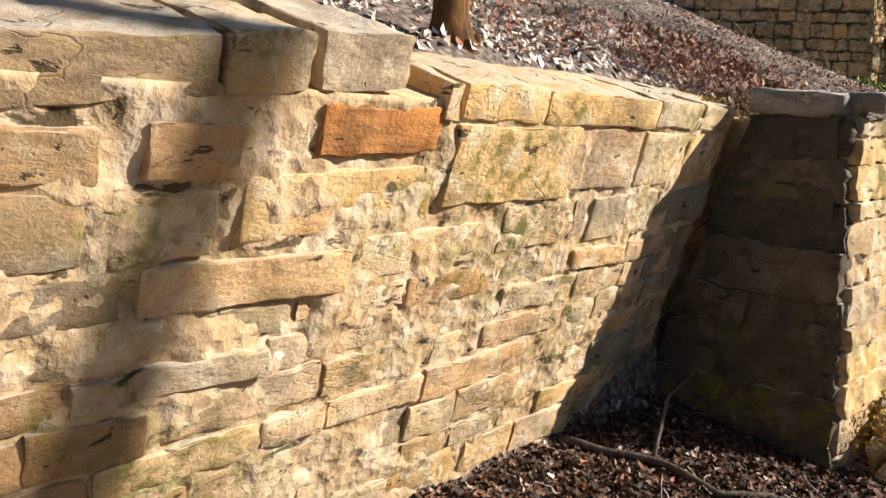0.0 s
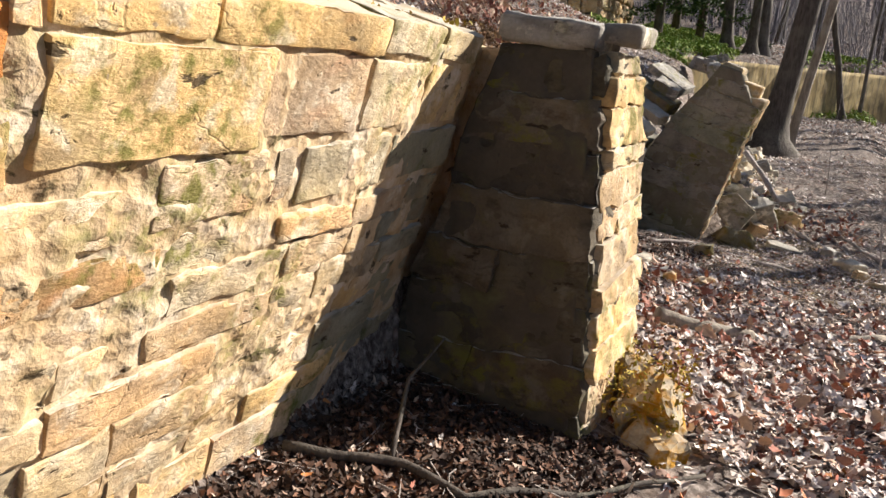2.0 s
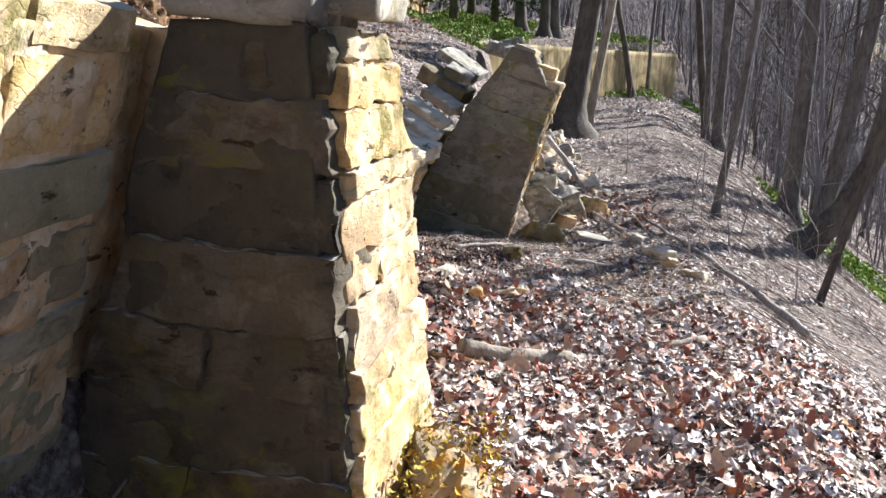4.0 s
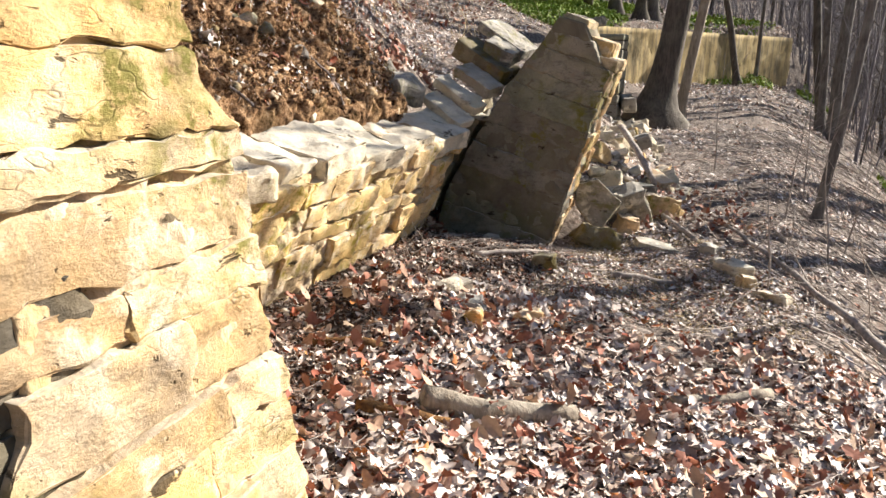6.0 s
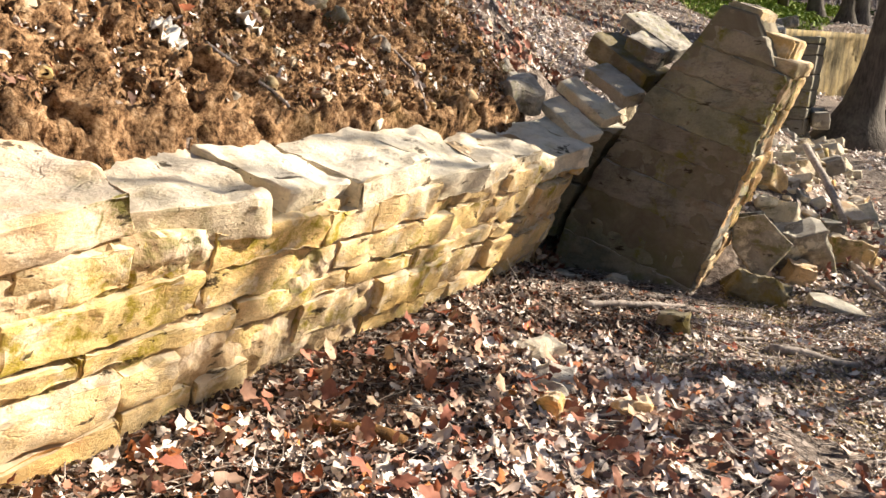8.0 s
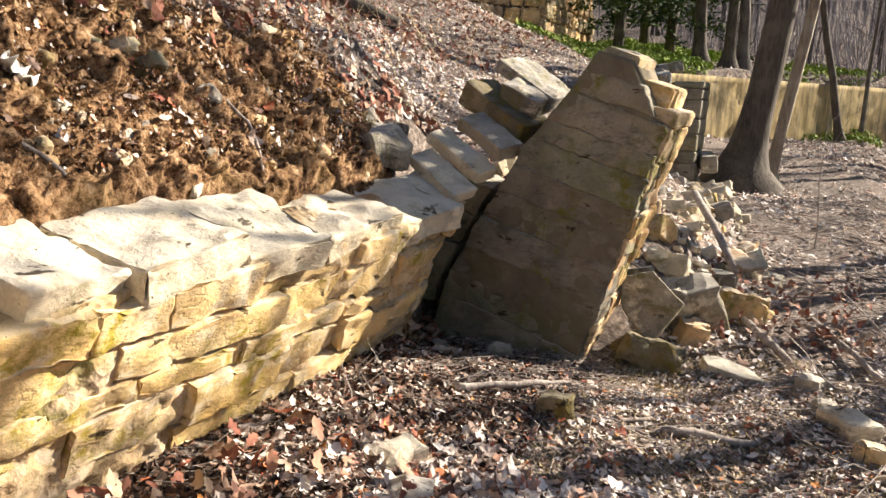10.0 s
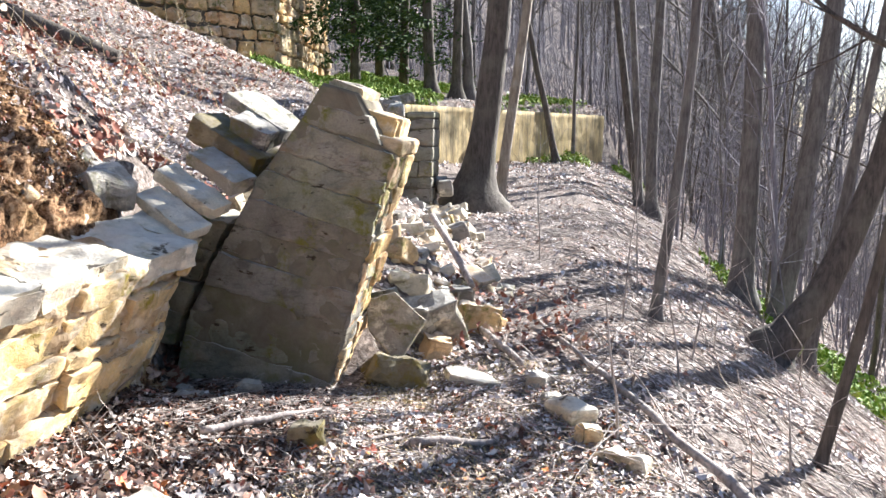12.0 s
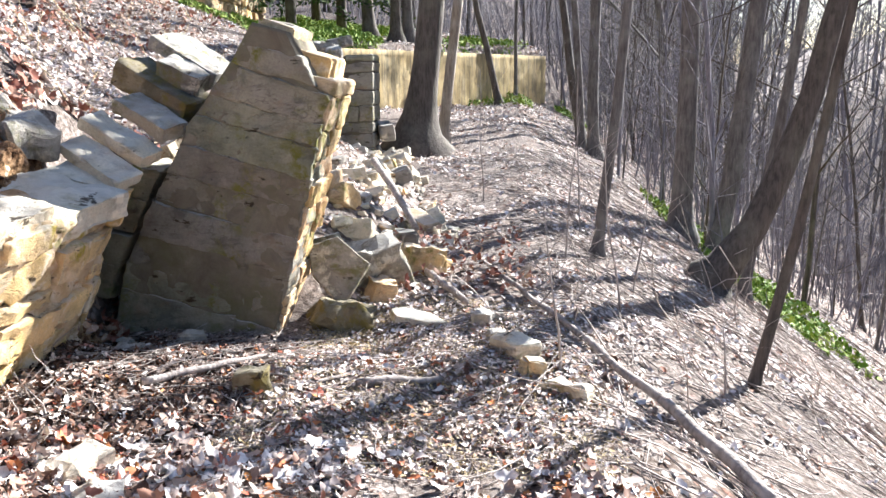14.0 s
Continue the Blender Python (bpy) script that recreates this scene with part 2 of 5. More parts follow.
def bark_material(name, a, b, lichen):
    m = Mat(name, 0.9, 0.2)
    ridges = m.noise(26, 5, 0.65, (1, 1, 0.16))
    c = m.ramp(ridges, [(0.3, a), (0.65, b)])
    c = m.mix(m.ramp(m.noise(2.5, 5, 0.65), [(0.48, 0.0), (0.68, 0.6)]), c, lichen)
    m.colour(c).bump(ridges, 0.8, 0.02)
    return m.m


BARK = bark_material("grey_bark", (0.06, 0.053, 0.049), (0.17, 0.152, 0.14), (0.23, 0.215, 0.19))
BARK_DARK = bark_material("dark_bark", (0.04, 0.033, 0.028), (0.12, 0.10, 0.085), (0.155, 0.145, 0.11))
BARK_PALE = bark_material("pale_bark", (0.16, 0.13, 0.10), (0.36, 0.31, 0.25), (0.45, 0.42, 0.36))
TWIG = bark_material("twig_bark", (0.17, 0.14, 0.125), (0.42, 0.365, 0.33), (0.54, 0.49, 0.45))
# Bluish pale bark: the haze of the woods is put into the colour.
HAZE_BARK = bark_material("hazed_bark", (0.11, 0.103, 0.12), (0.22, 0.208, 0.235), (0.27, 0.255, 0.28))
RUSTWOOD = bark_material("rotten_wood", (0.035, 0.018, 0.010), (0.24, 0.12, 0.04), (0.15, 0.10, 0.05))

m = Mat("tan_concrete", 0.9, 0.2)
c = m.ramp(m.noise(3, 5, 0.65, (1.2, 1.2, 0.25)), [(0.3, (0.40, 0.29, 0.13)), (0.55, (0.56, 0.43, 0.21)), (0.75, (0.62, 0.50, 0.29))])
# Upright dark streaks: tree shadow stripes put into the colour.
c = m.mix(m.ramp(m.noise(5, 5, 0.7, (1.5, 1.5, 0.12)), [(0.45, 0.0), (0.62, 0.75)]), c, (0.15, 0.125, 0.085))
c = m.mix(m.ramp(m.noise(1.6, 6, 0.7), [(0.5, 0.0), (0.64, 0.6)]), c, (0.17, 0.15, 0.09))
CONCRETE = m.colour(c).bump(m.noise(18, 5, 0.7), 0.5, 0.02).m

m = Mat("white_film", 0.45, 0.4)
WHITE = m.colour(m.ramp(m.noise(18, 4), [(0.3, (0.45, 0.43, 0.39)), (0.7, (0.74, 0.72, 0.68))])).m


# ---- geometry helpers ----
def mesh_of(name, verts, faces, material, smooth=True, crease=0):
    me = bpy.data.meshes.new(name)
    me.from_pydata([tuple(v) for v in verts], [], faces)
    me.materials.append(material)
    if smooth:
        me.polygons.foreach_set("use_smooth", [True] * len(me.polygons))
    me.update()
    if crease:
        me.set_sharp_from_angle(angle=radians(crease))
    return me


def part(name, me, parent=None, label="", at=None):
    ob = new(name, me)
    if parent is not None:
        ob.parent = parent
    if at is not None:
        ob.matrix_basis = at
    return tagged(ob, label)


def lerp(v, table):
    """Linear interpolation in a table of (key, value)."""
    return np.interp(v, [k for k, _ in table], [w for _, w in table])


def smooth(a, b, x):
    k = np.clip((x - a) / (b - a), 0, 1)
    return k * k * (3 - 2 * k)


LATTICES = {}


def lattice(nx, ny, nz):
    """Topology of a box whose faces are divided nx x ny x nz: lattice points and quads."""
    if (nx, ny, nz) not in LATTICES:
        ids, pts, quads = {}, [], []

        def vid(p):
            if p not in ids:
                ids[p] = len(pts)
                pts.append(p)
            return ids[p]
        n = (nx, ny, nz)
        for ax in range(3):
            a, b = (ax + 1) % 3, (ax + 2) % 3
            for side in (0, n[ax]):
                for i in range(n[a]):
                    for j in range(n[b]):
                        q = []
                        for da, db in ((0, 0), (1, 0), (1, 1), (0, 1)):
                            p = [0, 0, 0]
                            p[ax], p[a], p[b] = side, i + da, j + db
                            q.append(vid(tuple(p)))
                        quads.append(q if side else q[::-1])
        LATTICES[(nx, ny, nz)] = (np.array(pts), quads)
    return LATTICES[(nx, ny, nz)]


def rough_box(lx, ly, lz, step=0.06, edge=0.015, amp=0.008, seed=0.0, freq=6.0, most=9):
    """Verts and quads of a weathered block centred on the origin: rounded, chipped edges and an uneven skin."""
    half = np.array((lx, ly, lz)) / 2
    edge = min(edge, half.min() * 0.6)
    n = [int(min(most, max(1, round(s * 2 / step)))) + 2 for s in half]
    pts, quads = lattice(*n)
    v = np.zeros((len(pts), 3))
    for a in range(3):
        line = np.concatenate(([-half[a]], np.linspace(-half[a] + edge, half[a] - edge, n[a] - 1), [half[a]]))
        v[:, a] = line[pts[:, a]]
    core = np.clip(v, -(half - edge), half - edge)
    d = v - core
    length = np.linalg.norm(d, axis=1, keepdims=True)
    away = d / np.maximum(length, 1e-9)
    v = np.where(length > 1e-9, core + away * np.minimum(length, edge), v)
    out = []
    for p, w in zip(v, away):
        s = Vector(p) * freq + Vector((seed, seed * 1.7, -seed))
        k = noise.noise(s) * amp + noise.noise(s * 2.7) * amp * 0.5
        near = max(0.0, noise.noise(s * 0.8 + Vector((9, 0, 0))) - 0.15) * amp * (4 if abs(w[0]) + abs(w[1]) + abs(w[2]) > 1.2 else 0.6)
        out.append(p + w * (k - near))
    return np.array(out), quads


def tube(points, radii, sides, verts, faces, cap=True):
    """Adds a tapered tube along points to the lists."""
    base = len(verts)
    pts = [Vector(p) for p in points]
    side = None
    for i, (p, r) in enumerate(zip(pts, radii)):
        way = (pts[min(i + 1, len(pts) - 1)] - pts[max(i - 1, 0)]).normalized()
        if side is None:
            side = way.orthogonal().normalized()
        side = (side - way * side.dot(way)).normalized()
        other = way.cross(side)
        for k in range(sides):
            a = 2 * math.pi * k / sides
            verts.append(p + (side * math.cos(a) + other * math.sin(a)) * r)
    for i in range(len(pts) - 1):
        for k in range(sides):
            a, b = base + i * sides + k, base + i * sides + (k + 1) % sides
            faces.append((a, b, b + sides, a + sides))
    if cap and sides > 2:
        faces.append(tuple(base + k for k in range(sides))[::-1])
        faces.append(tuple(base + (len(pts) - 1) * sides + k for k in range(sides)))


# ---- ground ----
PATH_Z = [(-60, 0.5), (-5, 0.05), (0, -0.12), (5, -0.25), (9.5, -0.28), (13, -0.15), (18, 0.2), (30, 0.95), (60, 2.5), (400, 6)]
LINE_A, LINE_B = np.array((-3.6, 21.6)), np.array((1.9, 30.6))     # foot of the far terrace wall
LINE_U = (LINE_B - LINE_A) / np.linalg.norm(LINE_B - LINE_A)
LINE_N = np.array((-LINE_U[1], LINE_U[0]))


def wobble(x, y, f, s=0.0):
    return (np.sin(x * f * 1.3 + y * f * 0.7 + s) + np.sin(x * f * 0.6 - y * f * 1.1 + 2.1 + s) + np.sin((x + y) * f * 2.3 + s * 2) * 0.5) / 2.5


def ground_z(x, y):
    """Height of the ground; numbers or arrays."""
    x, y = np.asarray(x, float), np.asarray(y, float)
    pz = lerp(y, PATH_Z)
    z = pz + 0.24 * np.clip((-0.3 - x) / 1.9, 0, 1.2) * (1 - 0.75 * smooth(8.6, 9.4, y))
    # the slope down to the valley, and the far side of it
    d = np.maximum(x - 0.35, 0)
    drop = 0.50 * (np.sqrt(d * d + 0.16) - 0.4) + 0.2 * np.maximum(d - 2.0, 0)
    floor_z = -11 + 0.33 * np.maximum(x - 36, 0) - 0.12 * np.maximum(x - 80, 0)
    z = np.where(x > 0.35, np.maximum(pz - drop, np.minimum(floor_z, 24)), z)
    # the bank behind the walls
    top = lerp(y, [(-50, 1.62), (4.2, 1.6), (5.0, 0.96), (9.2, 0.84), (9.8, 0.9), (10.2, 0.9)])
    back = np.maximum(lerp(y, [(4.2, -2.35), (5.0, -2.5)]) - x, 0)
    steep = np.minimum(back * 0.95, lerp(y, [(3.8, 0.32), (5, 0.62), (9.5, 0.75)]))
    bank = top + steep + 0.42 * np.maximum(back - 0.5, 0)
    edge_x = lerp(y, [(4.2, -2.03), (4.7, -2.33), (8.7, -2.33), (9.5, -2.6)])
    wall = smooth(edge_x, edge_x - 0.24, x)
    low = z
    z1 = low * (1 - wall) + bank * wall
    # past the leaning block the wall is gone and stones and earth run down to the path
    foot = lerp(y, [(9.5, -1.1), (12, -0.7), (18, -1.3), (22, -3.4), (30, -3.0), (60, -2)])
    run = np.maximum(foot - x, 0)
    z2 = low * (1 - smooth(-0.2, -1.4, x)) + smooth(-0.2, -1.4, x) * pz
    z2 = z2 + np.minimum(run * 0.72, 1.25) + 0.42 * np.maximum(run - 1.75, 0)
    step_x = lerp(y, [(14, -2.3), (16, -2.75), (18, -2.75), (21.6, -3.6), (60, -3.6)])
    z3 = low * (1 - smooth(-0.2, -1.4, x)) + smooth(-0.2, -1.4, x) * pz + 0.12 * np.clip(-0.8 - x, 0, 2)
    up = smooth(step_x, step_x - 0.35, x)
    z3 = z3 * (1 - up) + up * (1.8 + 0.42 * np.maximum(step_x - 0.35 - x, 0))
    k = smooth(14.2, 16.3, y)
    z2 = z2 * (1 - k) + z3 * k
    k = smooth(9.75, 10.3, y)
    z = z1 * (1 - k) + z2 * k
    # terrace above the far wall
    s = (x - LINE_A[0]) * LINE_N[0] + (y - LINE_A[1]) * LINE_N[1]
    u = (x - LINE_A[0]) * LINE_U[0] + (y - LINE_A[1]) * LINE_U[1]
    terrace = 2.1 + 0.16 * np.maximum(s, 0) + 0.02 * u
    on = smooth(0.15, 0.85, s) * smooth(13.5, 10.6, u)
    z = np.where(s > 0, np.maximum(z, z * (1 - on) + np.maximum(terrace, z) * on), z)
    z = z + np.where(y > 34, np.minimum((y - 34) * 0.16, 9) * smooth(26, -2, x), 0)
    # hills that close the valley all round
    far = np.hypot(x, y)
    z = np.maximum(z, np.minimum(-9 + 0.36 * np.maximum(far - 46, 0), 1 + 40 * smooth(0.30, 0.08, x / np.maximum(far, 1))) + 1.2 * wobble(x, y, 0.05))
    rough = 0.03 * wobble(x, y, 3.1) + 0.018 * wobble(x, y, 8.3, 1.0) + 0.10 * wobble(x, y, 0.55, 2.0) * smooth(0.8, 4, np.abs(x + 0.9))
    return z + rough


def steps_from(a, b, fine, far, grow):
    """Coordinates that are fine between a and b and ever coarser out to +-far."""
    mid = list(np.arange(a, b, fine))
    hi, lo, st = [b], [a], fine
    while hi[-1] < far:
        st = min(st * grow, 12)
        hi.append(hi[-1] + st)
    st = fine
    while lo[-1] > -far:
        st = min(st * grow, 12)
        lo.append(lo[-1] - st)
    return np.array(sorted(lo[1:] + mid + hi))


gx, gy = steps_from(-4.5, 4.0, 0.07, 320, 1.07), steps_from(3.2, 15, 0.09, 320, 1.06)
X, Y = np.meshgrid(gx, gy)
Z = ground_z(X, Y)
nxg, nyg = len(gx), len(gy)
verts = np.stack([X.ravel(), Y.ravel(), Z.ravel()], 1)
i0 = (np.arange(nyg - 1)[:, None] * nxg + np.arange(nxg - 1)[None, :]).ravel()
faces = np.stack([i0, i0 + 1, i0 + 1 + nxg, i0 + nxg], 1).tolist()
ground = part("ground", mesh_of("ground", verts, faces, FLOOR))
tagged(ground, "brown forest floor of earth and rotting leaves", "ground", kind="structure")


# ---- masonry ----
def courses(v0, v1, low, high, rng):
    out, v = [], v0
    while v < v1 - low * 0.5:
        h = rng.uniform(low, high)
        h = v1 - v if v + h > v1 - low * 0.6 else h
        out.append((v, v + h))
        v += h
    return out


def mortar_bed(name, to_world, left, right, v0, v1, material, parent=None, step=0.03, amp=0.016, seed=1.0, sag=0.0, thick=0.38, deep=1.6, holes=0.12):
    """The rubble core and its pointing: an uneven skin between the stones, closed behind."""
    nu = max(3, int((max(right(v0), right(v1)) - min(left(v0), left(v1))) / step))
    nv = max(3, int((v1 - v0) / step))
    vs, fs = [], []
    for j in range(nv + 1):
        v = v0 + (v1 - v0) * j / nv
        for i in range(nu + 1):
            u = left(v) + (right(v) - left(v)) * i / nu
            s = Vector((u * 5, v * 6.5, seed))
            w = (noise.noise(s) + 0.6 * noise.noise(s * 2.3) + 0.5 * noise.noise(s * 5.1)) * amp - sag - max(0.0, noise.noise(s * 0.6 + Vector((3, 8, 1))) + 0.05) * amp * deep - max(0.0, noise.noise(s * 1.5 + Vector((1, 2, 7))) - 0.34) * holes
            vs.append(to_world(u, v, w))
    row = nu + 1
    for j in range(nv):
        for i in range(nu):
            a = j * row + i
            fs.append((a, a + 1, a + 1 + row, a + row))
    rim = [i for i in range(row)] + [j * row + nu for j in range(1, nv + 1)] + [nv * row + i for i in range(nu - 1, -1, -1)] + [j * row for j in range(nv - 1, 0, -1)]
    base = len(vs)
    for k in rim:
        j, i = divmod(k, row)
        v = v0 + (v1 - v0) * j / nv
        vs.append(to_world(left(v) + (right(v) - left(v)) * i / nu, v, -thick))
    for k in range(len(rim)):
        k2 = (k + 1) % len(rim)
        fs.append((rim[k], base + k, base + k2, rim[k2]))
    fs.append(tuple(base + k for k in range(len(rim)))[::-1])
    return part(name, mesh_of(name, vs, fs, material), parent)


def lay_stones(parent, to_world, left, right, rows, rng, material, depth=0.2, proud=(0.0, 0.02), longs=(0.22, 0.6), gap=0.014, amp=0.008, step=0.07, edge=0.014, keep=None, odd=None, name="stone", soft=True, uneven=0.0):
    """Lays courses of blocks on a wall's face. to_world(u, v, w): along, up and out of the face."""
    made = []
    for v0, v1 in rows:
        vm, a, end = (v0 + v1) / 2, left((v0 + v1) / 2), right((v0 + v1) / 2)
        ends = [a]
        while ends[-1] < end - longs[0] * 0.6:
            n = ends[-1] + rng.uniform(*longs)
            ends.append(end if n > end - longs[0] * 0.7 else n)
        for a, b in zip(ends, ends[1:]):
            pr = rng.uniform(*proud)
            g = gap * rng.uniform(0.4, 1.5)
            lu, lv, lw = b - a - g, (v1 - v0 - g * rng.uniform(0.6, 1.4)) * (rng.uniform(0.72, 0.95) if rng.random() < uneven else 1.0), depth
            if keep and not keep((a + b) / 2, vm):
                continue
            vs, fs = rough_box(lu, lw, lv, step, edge * rng.uniform(0.7, 1.6), amp, rng.uniform(0, 90), 8.0, 16)
            cu, cv = (a + b) / 2, vm + rng.uniform(-0.004, 0.004)
            skew, turn = rng.uniform(-0.02, 0.02), rng.uniform(-0.03, 0.03)
            span = right(vm) - left(vm)
            pts = []
            for x, y, z in vs:
                v = cv + z + x * skew
                u = cu + x
                if span > 0.05:
                    u = left(v) + (u - left(vm)) * (right(v) - left(v)) / span
                q = Vector((u * 2.6, v * 3.4, depth * 9))
                u, v = u + 0.5 * amp * noise.noise(q * 3.1) + 0.7 * amp * noise.noise(q * 7.3), v + 0.7 * amp * noise.noise(q) + 0.7 * amp * noise.noise(q * 6.1 + Vector((5, 1, 2)))
                pts.append(to_world(u, v, pr - depth / 2 - y + x * turn))
            c = sum(pts, Vector()) / len(pts)
            mat = odd((a + b) / 2, vm) if odd else None
            me = mesh_of(name, [p - c for p in pts], fs, mat or material, soft, 30 if soft else 0)
            made.append(part(name, me, parent, at=Matrix.Translation(c)))
    return made


# near wall: bulges out over the path by seventeen degrees
def near_wall(u, v, w):
    back = 0.08 * float(smooth(2.9, 3.8, u)) + 0.055 * float(smooth(3.79, 3.84, u))
    return Vector((-1.985 + 0.294 * v - 0.03 * u - back + w, u, v - 0.29 * w))


rng = random.Random(4)
wall_1 = mortar_bed("wall_near", near_wall, lambda v: -3.0, lambda v: 4.2, -0.35, 1.585, MORTAR, step=0.016, amp=0.016, seed=3.0, sag=0.0015, holes=0.06)
tagged(wall_1, "old leaning retaining wall of coursed yellow sandstone in crumbling pale mortar", "wall", kind="structure")
ORANGE = stone_material("orange_sandstone", [(0.42, 0.20, 0.07), (0.45, 0.22, 0.08)], 0.1, 0.1)


# Algae-grown stone; the shade beside the buttresses is put into its tone.
ALGAE_SHADE = stone_material("shaded_algae_stone", [(0.30, 0.27, 0.19), (0.36, 0.31, 0.21), (0.25, 0.235, 0.18), (0.40, 0.34, 0.23)], 0.5, 0.12, (0.13, 0.15, 0.03), warm=(1.0, 1.0, 0.85))


def algae_shade_here(u, v):
    """Algae-grown blocks, toned for shadow in the corner beside the buttress, rusty ones where the wall begins."""
    return ALGAE_SHADE if u > 2.75 + 0.6 * v else STONE_RUST if u < 0.64 else None


def near_top(u, v, w):
    """The top course, which rises a little towards its broken end."""
    return near_wall(u, v + 0.09 * min(0.0, u - 1.4), w)


# the upper courses, block by block: along from, to, and the bed and top of each
UPPER = [(0.95, 1.62, 1.21, 1.385), (0.63, 0.89, 1.17, 1.345), (0.69, 0.935, 1.37, 1.505), (0.95, 1.12, 1.39, 1.53), (0.12, 0.60, 1.37, 1.49), (0.05, 0.58, 1.18, 1.355), (1.66, 2.31, 1.265, 1.52), (2.33, 2.80, 1.28, 1.52), (2.82, 3.30, 1.27, 1.51), (3.31, 3.81, 1.27, 1.52), (1.36, 1.98, 1.05, 1.195), (2.0, 2.39, 1.07, 1.25), (2.44, 2.53, 1.08, 1.25), (2.58, 3.12, 1.06, 1.25), (3.14, 3.81, 1.06, 1.25), (0.7, 1.34, 1.03, 1.165), (0.06, 0.67, 1.04, 1.165)]
for a, b, v0, v1 in UPPER:
    lay_stones(wall_1, near_wall, lambda v: a, lambda v: b, [(v0, v1)], rng, STONE_WARM, 0.2, (-0.006, 0.016), (b - a, b - a), 0.008, 0.010, 0.03, 0.006, odd=algae_shade_here)
lay_stones(wall_1, near_wall, lambda v: 1.14, lambda v: 1.59, [(1.43, 1.565)], rng, ORANGE, 0.2, (0.004, 0.008), (0.45, 0.45), 0.004, 0.008, 0.03, 0.005)
lay_stones(wall_1, near_wall, lambda v: -2.9, lambda v: 0.04, [(1.03, 1.2), (1.2, 1.36), (1.36, 1.49)], rng, STONE_WARM, 0.2, (-0.010, 0.013), (0.26, 0.7), 0.010, 0.012, 0.04, 0.006, odd=algae_shade_here, uneven=0.4)
rows_1 = [(-0.3, -0.1), (-0.1, 0.07), (0.07, 0.24), (0.24, 0.36), (0.36, 0.53), (0.53, 0.66), (0.66, 0.80), (0.80, 0.92), (0.92, 1.04)]
lay_stones(wall_1, near_wall, lambda v: -2.9, lambda v: 3.81, rows_1, rng, STONE_WARM, 0.2, (-0.012, 0.015), (0.22, 0.62), 0.010, 0.014, 0.03, 0.006, odd=algae_shade_here, uneven=0.5)
# flat blocks along the top, broken down a step past the slot
for a, b in ((-2.9, -2.2), (-2.19, -1.6), (-1.59, -0.9), (-0.89, -0.2), (-0.19, 0.3), (0.31, 0.85), (0.86, 1.085), (1.12, 1.41)):
    lay_stones(wall_1, near_top, lambda v: a, lambda v: b, [(1.60, 1.745)], rng, STONE_WARM, 0.5, (0.0, 0.014), (b - a, b - a), 0.006, 0.010, 0.035, 0.006, odd=algae_shade_here)
for a, b in ((1.575, 1.64), (1.65, 2.075), (2.085, 2.84), (2.85, 3.34), (3.35, 3.81)):
    lay_stones(wall_1, near_wall, lambda v: a, lambda v: b, [(1.528, 1.645)], rng, STONE_WARM, 0.42, (0.0, 0.016), (b - a, b - a), 0.006, 0.010, 0.03, 0.006)


# buttress at the end of the near wall
def butt_front(u, v, w):
    return Vector((u, 3.87 - w, v))


def butt_side(u, v, w):
    return Vector((-1.15 - 0.045 * (v - 1.4) + w, u, v))


b_left = lambda v: -2.19 + 0.31 * (v + 0.1) + 0.015 * math.sin(v * 9)
b_right = lambda v: -1.155 - 0.045 * (v - 1.4)
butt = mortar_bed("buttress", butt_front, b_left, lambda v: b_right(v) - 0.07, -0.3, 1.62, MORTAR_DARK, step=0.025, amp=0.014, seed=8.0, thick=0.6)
tagged(butt, "squared sandstone buttress with mossy face coloured dark for its shade and ragged sunlit side", "buttress")
rng = random.Random(11)
rows_b = [(-0.3, -0.02), (-0.02, 0.22), (0.22, 0.5), (0.5, 0.72), (0.72, 0.98), (0.98, 1.2), (1.2, 1.42), (1.42, 1.6)]
lay_stones(butt, butt_front, b_left, lambda v: b_right(v) - 0.015, rows_b, rng, STONE_SHADED, 0.3, (-0.018, 0.024), (0.35, 0.9), 0.004, 0.024, 0.028, 0.006)
end_y = lambda v: lerp(v, [(-0.3, 4.95), (0.3, 4.8), (0.66, 4.72), (1.17, 4.66), (1.3, 4.52), (1.6, 4.42)])
side = mortar_bed("side_core", butt_side, lambda v: 3.98, lambda v: end_y(v) - 0.03, -0.3, 1.6, MORTAR, butt, 0.015, 0.018, 5.0, 0.012, 0.75, 1.4, 0.14)
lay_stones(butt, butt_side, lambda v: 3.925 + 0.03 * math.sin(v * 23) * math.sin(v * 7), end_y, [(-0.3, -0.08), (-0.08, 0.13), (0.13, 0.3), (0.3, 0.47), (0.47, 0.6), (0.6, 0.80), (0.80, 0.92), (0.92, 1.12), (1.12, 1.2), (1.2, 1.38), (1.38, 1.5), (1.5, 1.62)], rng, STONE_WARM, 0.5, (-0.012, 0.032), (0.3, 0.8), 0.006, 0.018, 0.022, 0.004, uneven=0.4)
rng = random.Random(5)
for x0, x1, z0, z1, y0, y1 in [(-1.66, -1.22, 1.62, 1.74, 3.83, 4.3), (-1.25, -1.08, 1.64, 1.73, 3.95, 4.4), (-1.7, -1.3, 1.62, 1.7, 4.25, 4.5)]:
    vs, fs = rough_box(x1 - x0, y1 - y0, z1 - z0, 0.06, 0.02, 0.014, rng.uniform(0, 50))
    part("cap_stone", mesh_of("cap_stone", vs, fs, STONE_GREY), butt, "flat grey cap stone", pose((x0 + x1) / 2, (y0 + y1) / 2, (z0 + z1) / 2, 2, 5, 4))


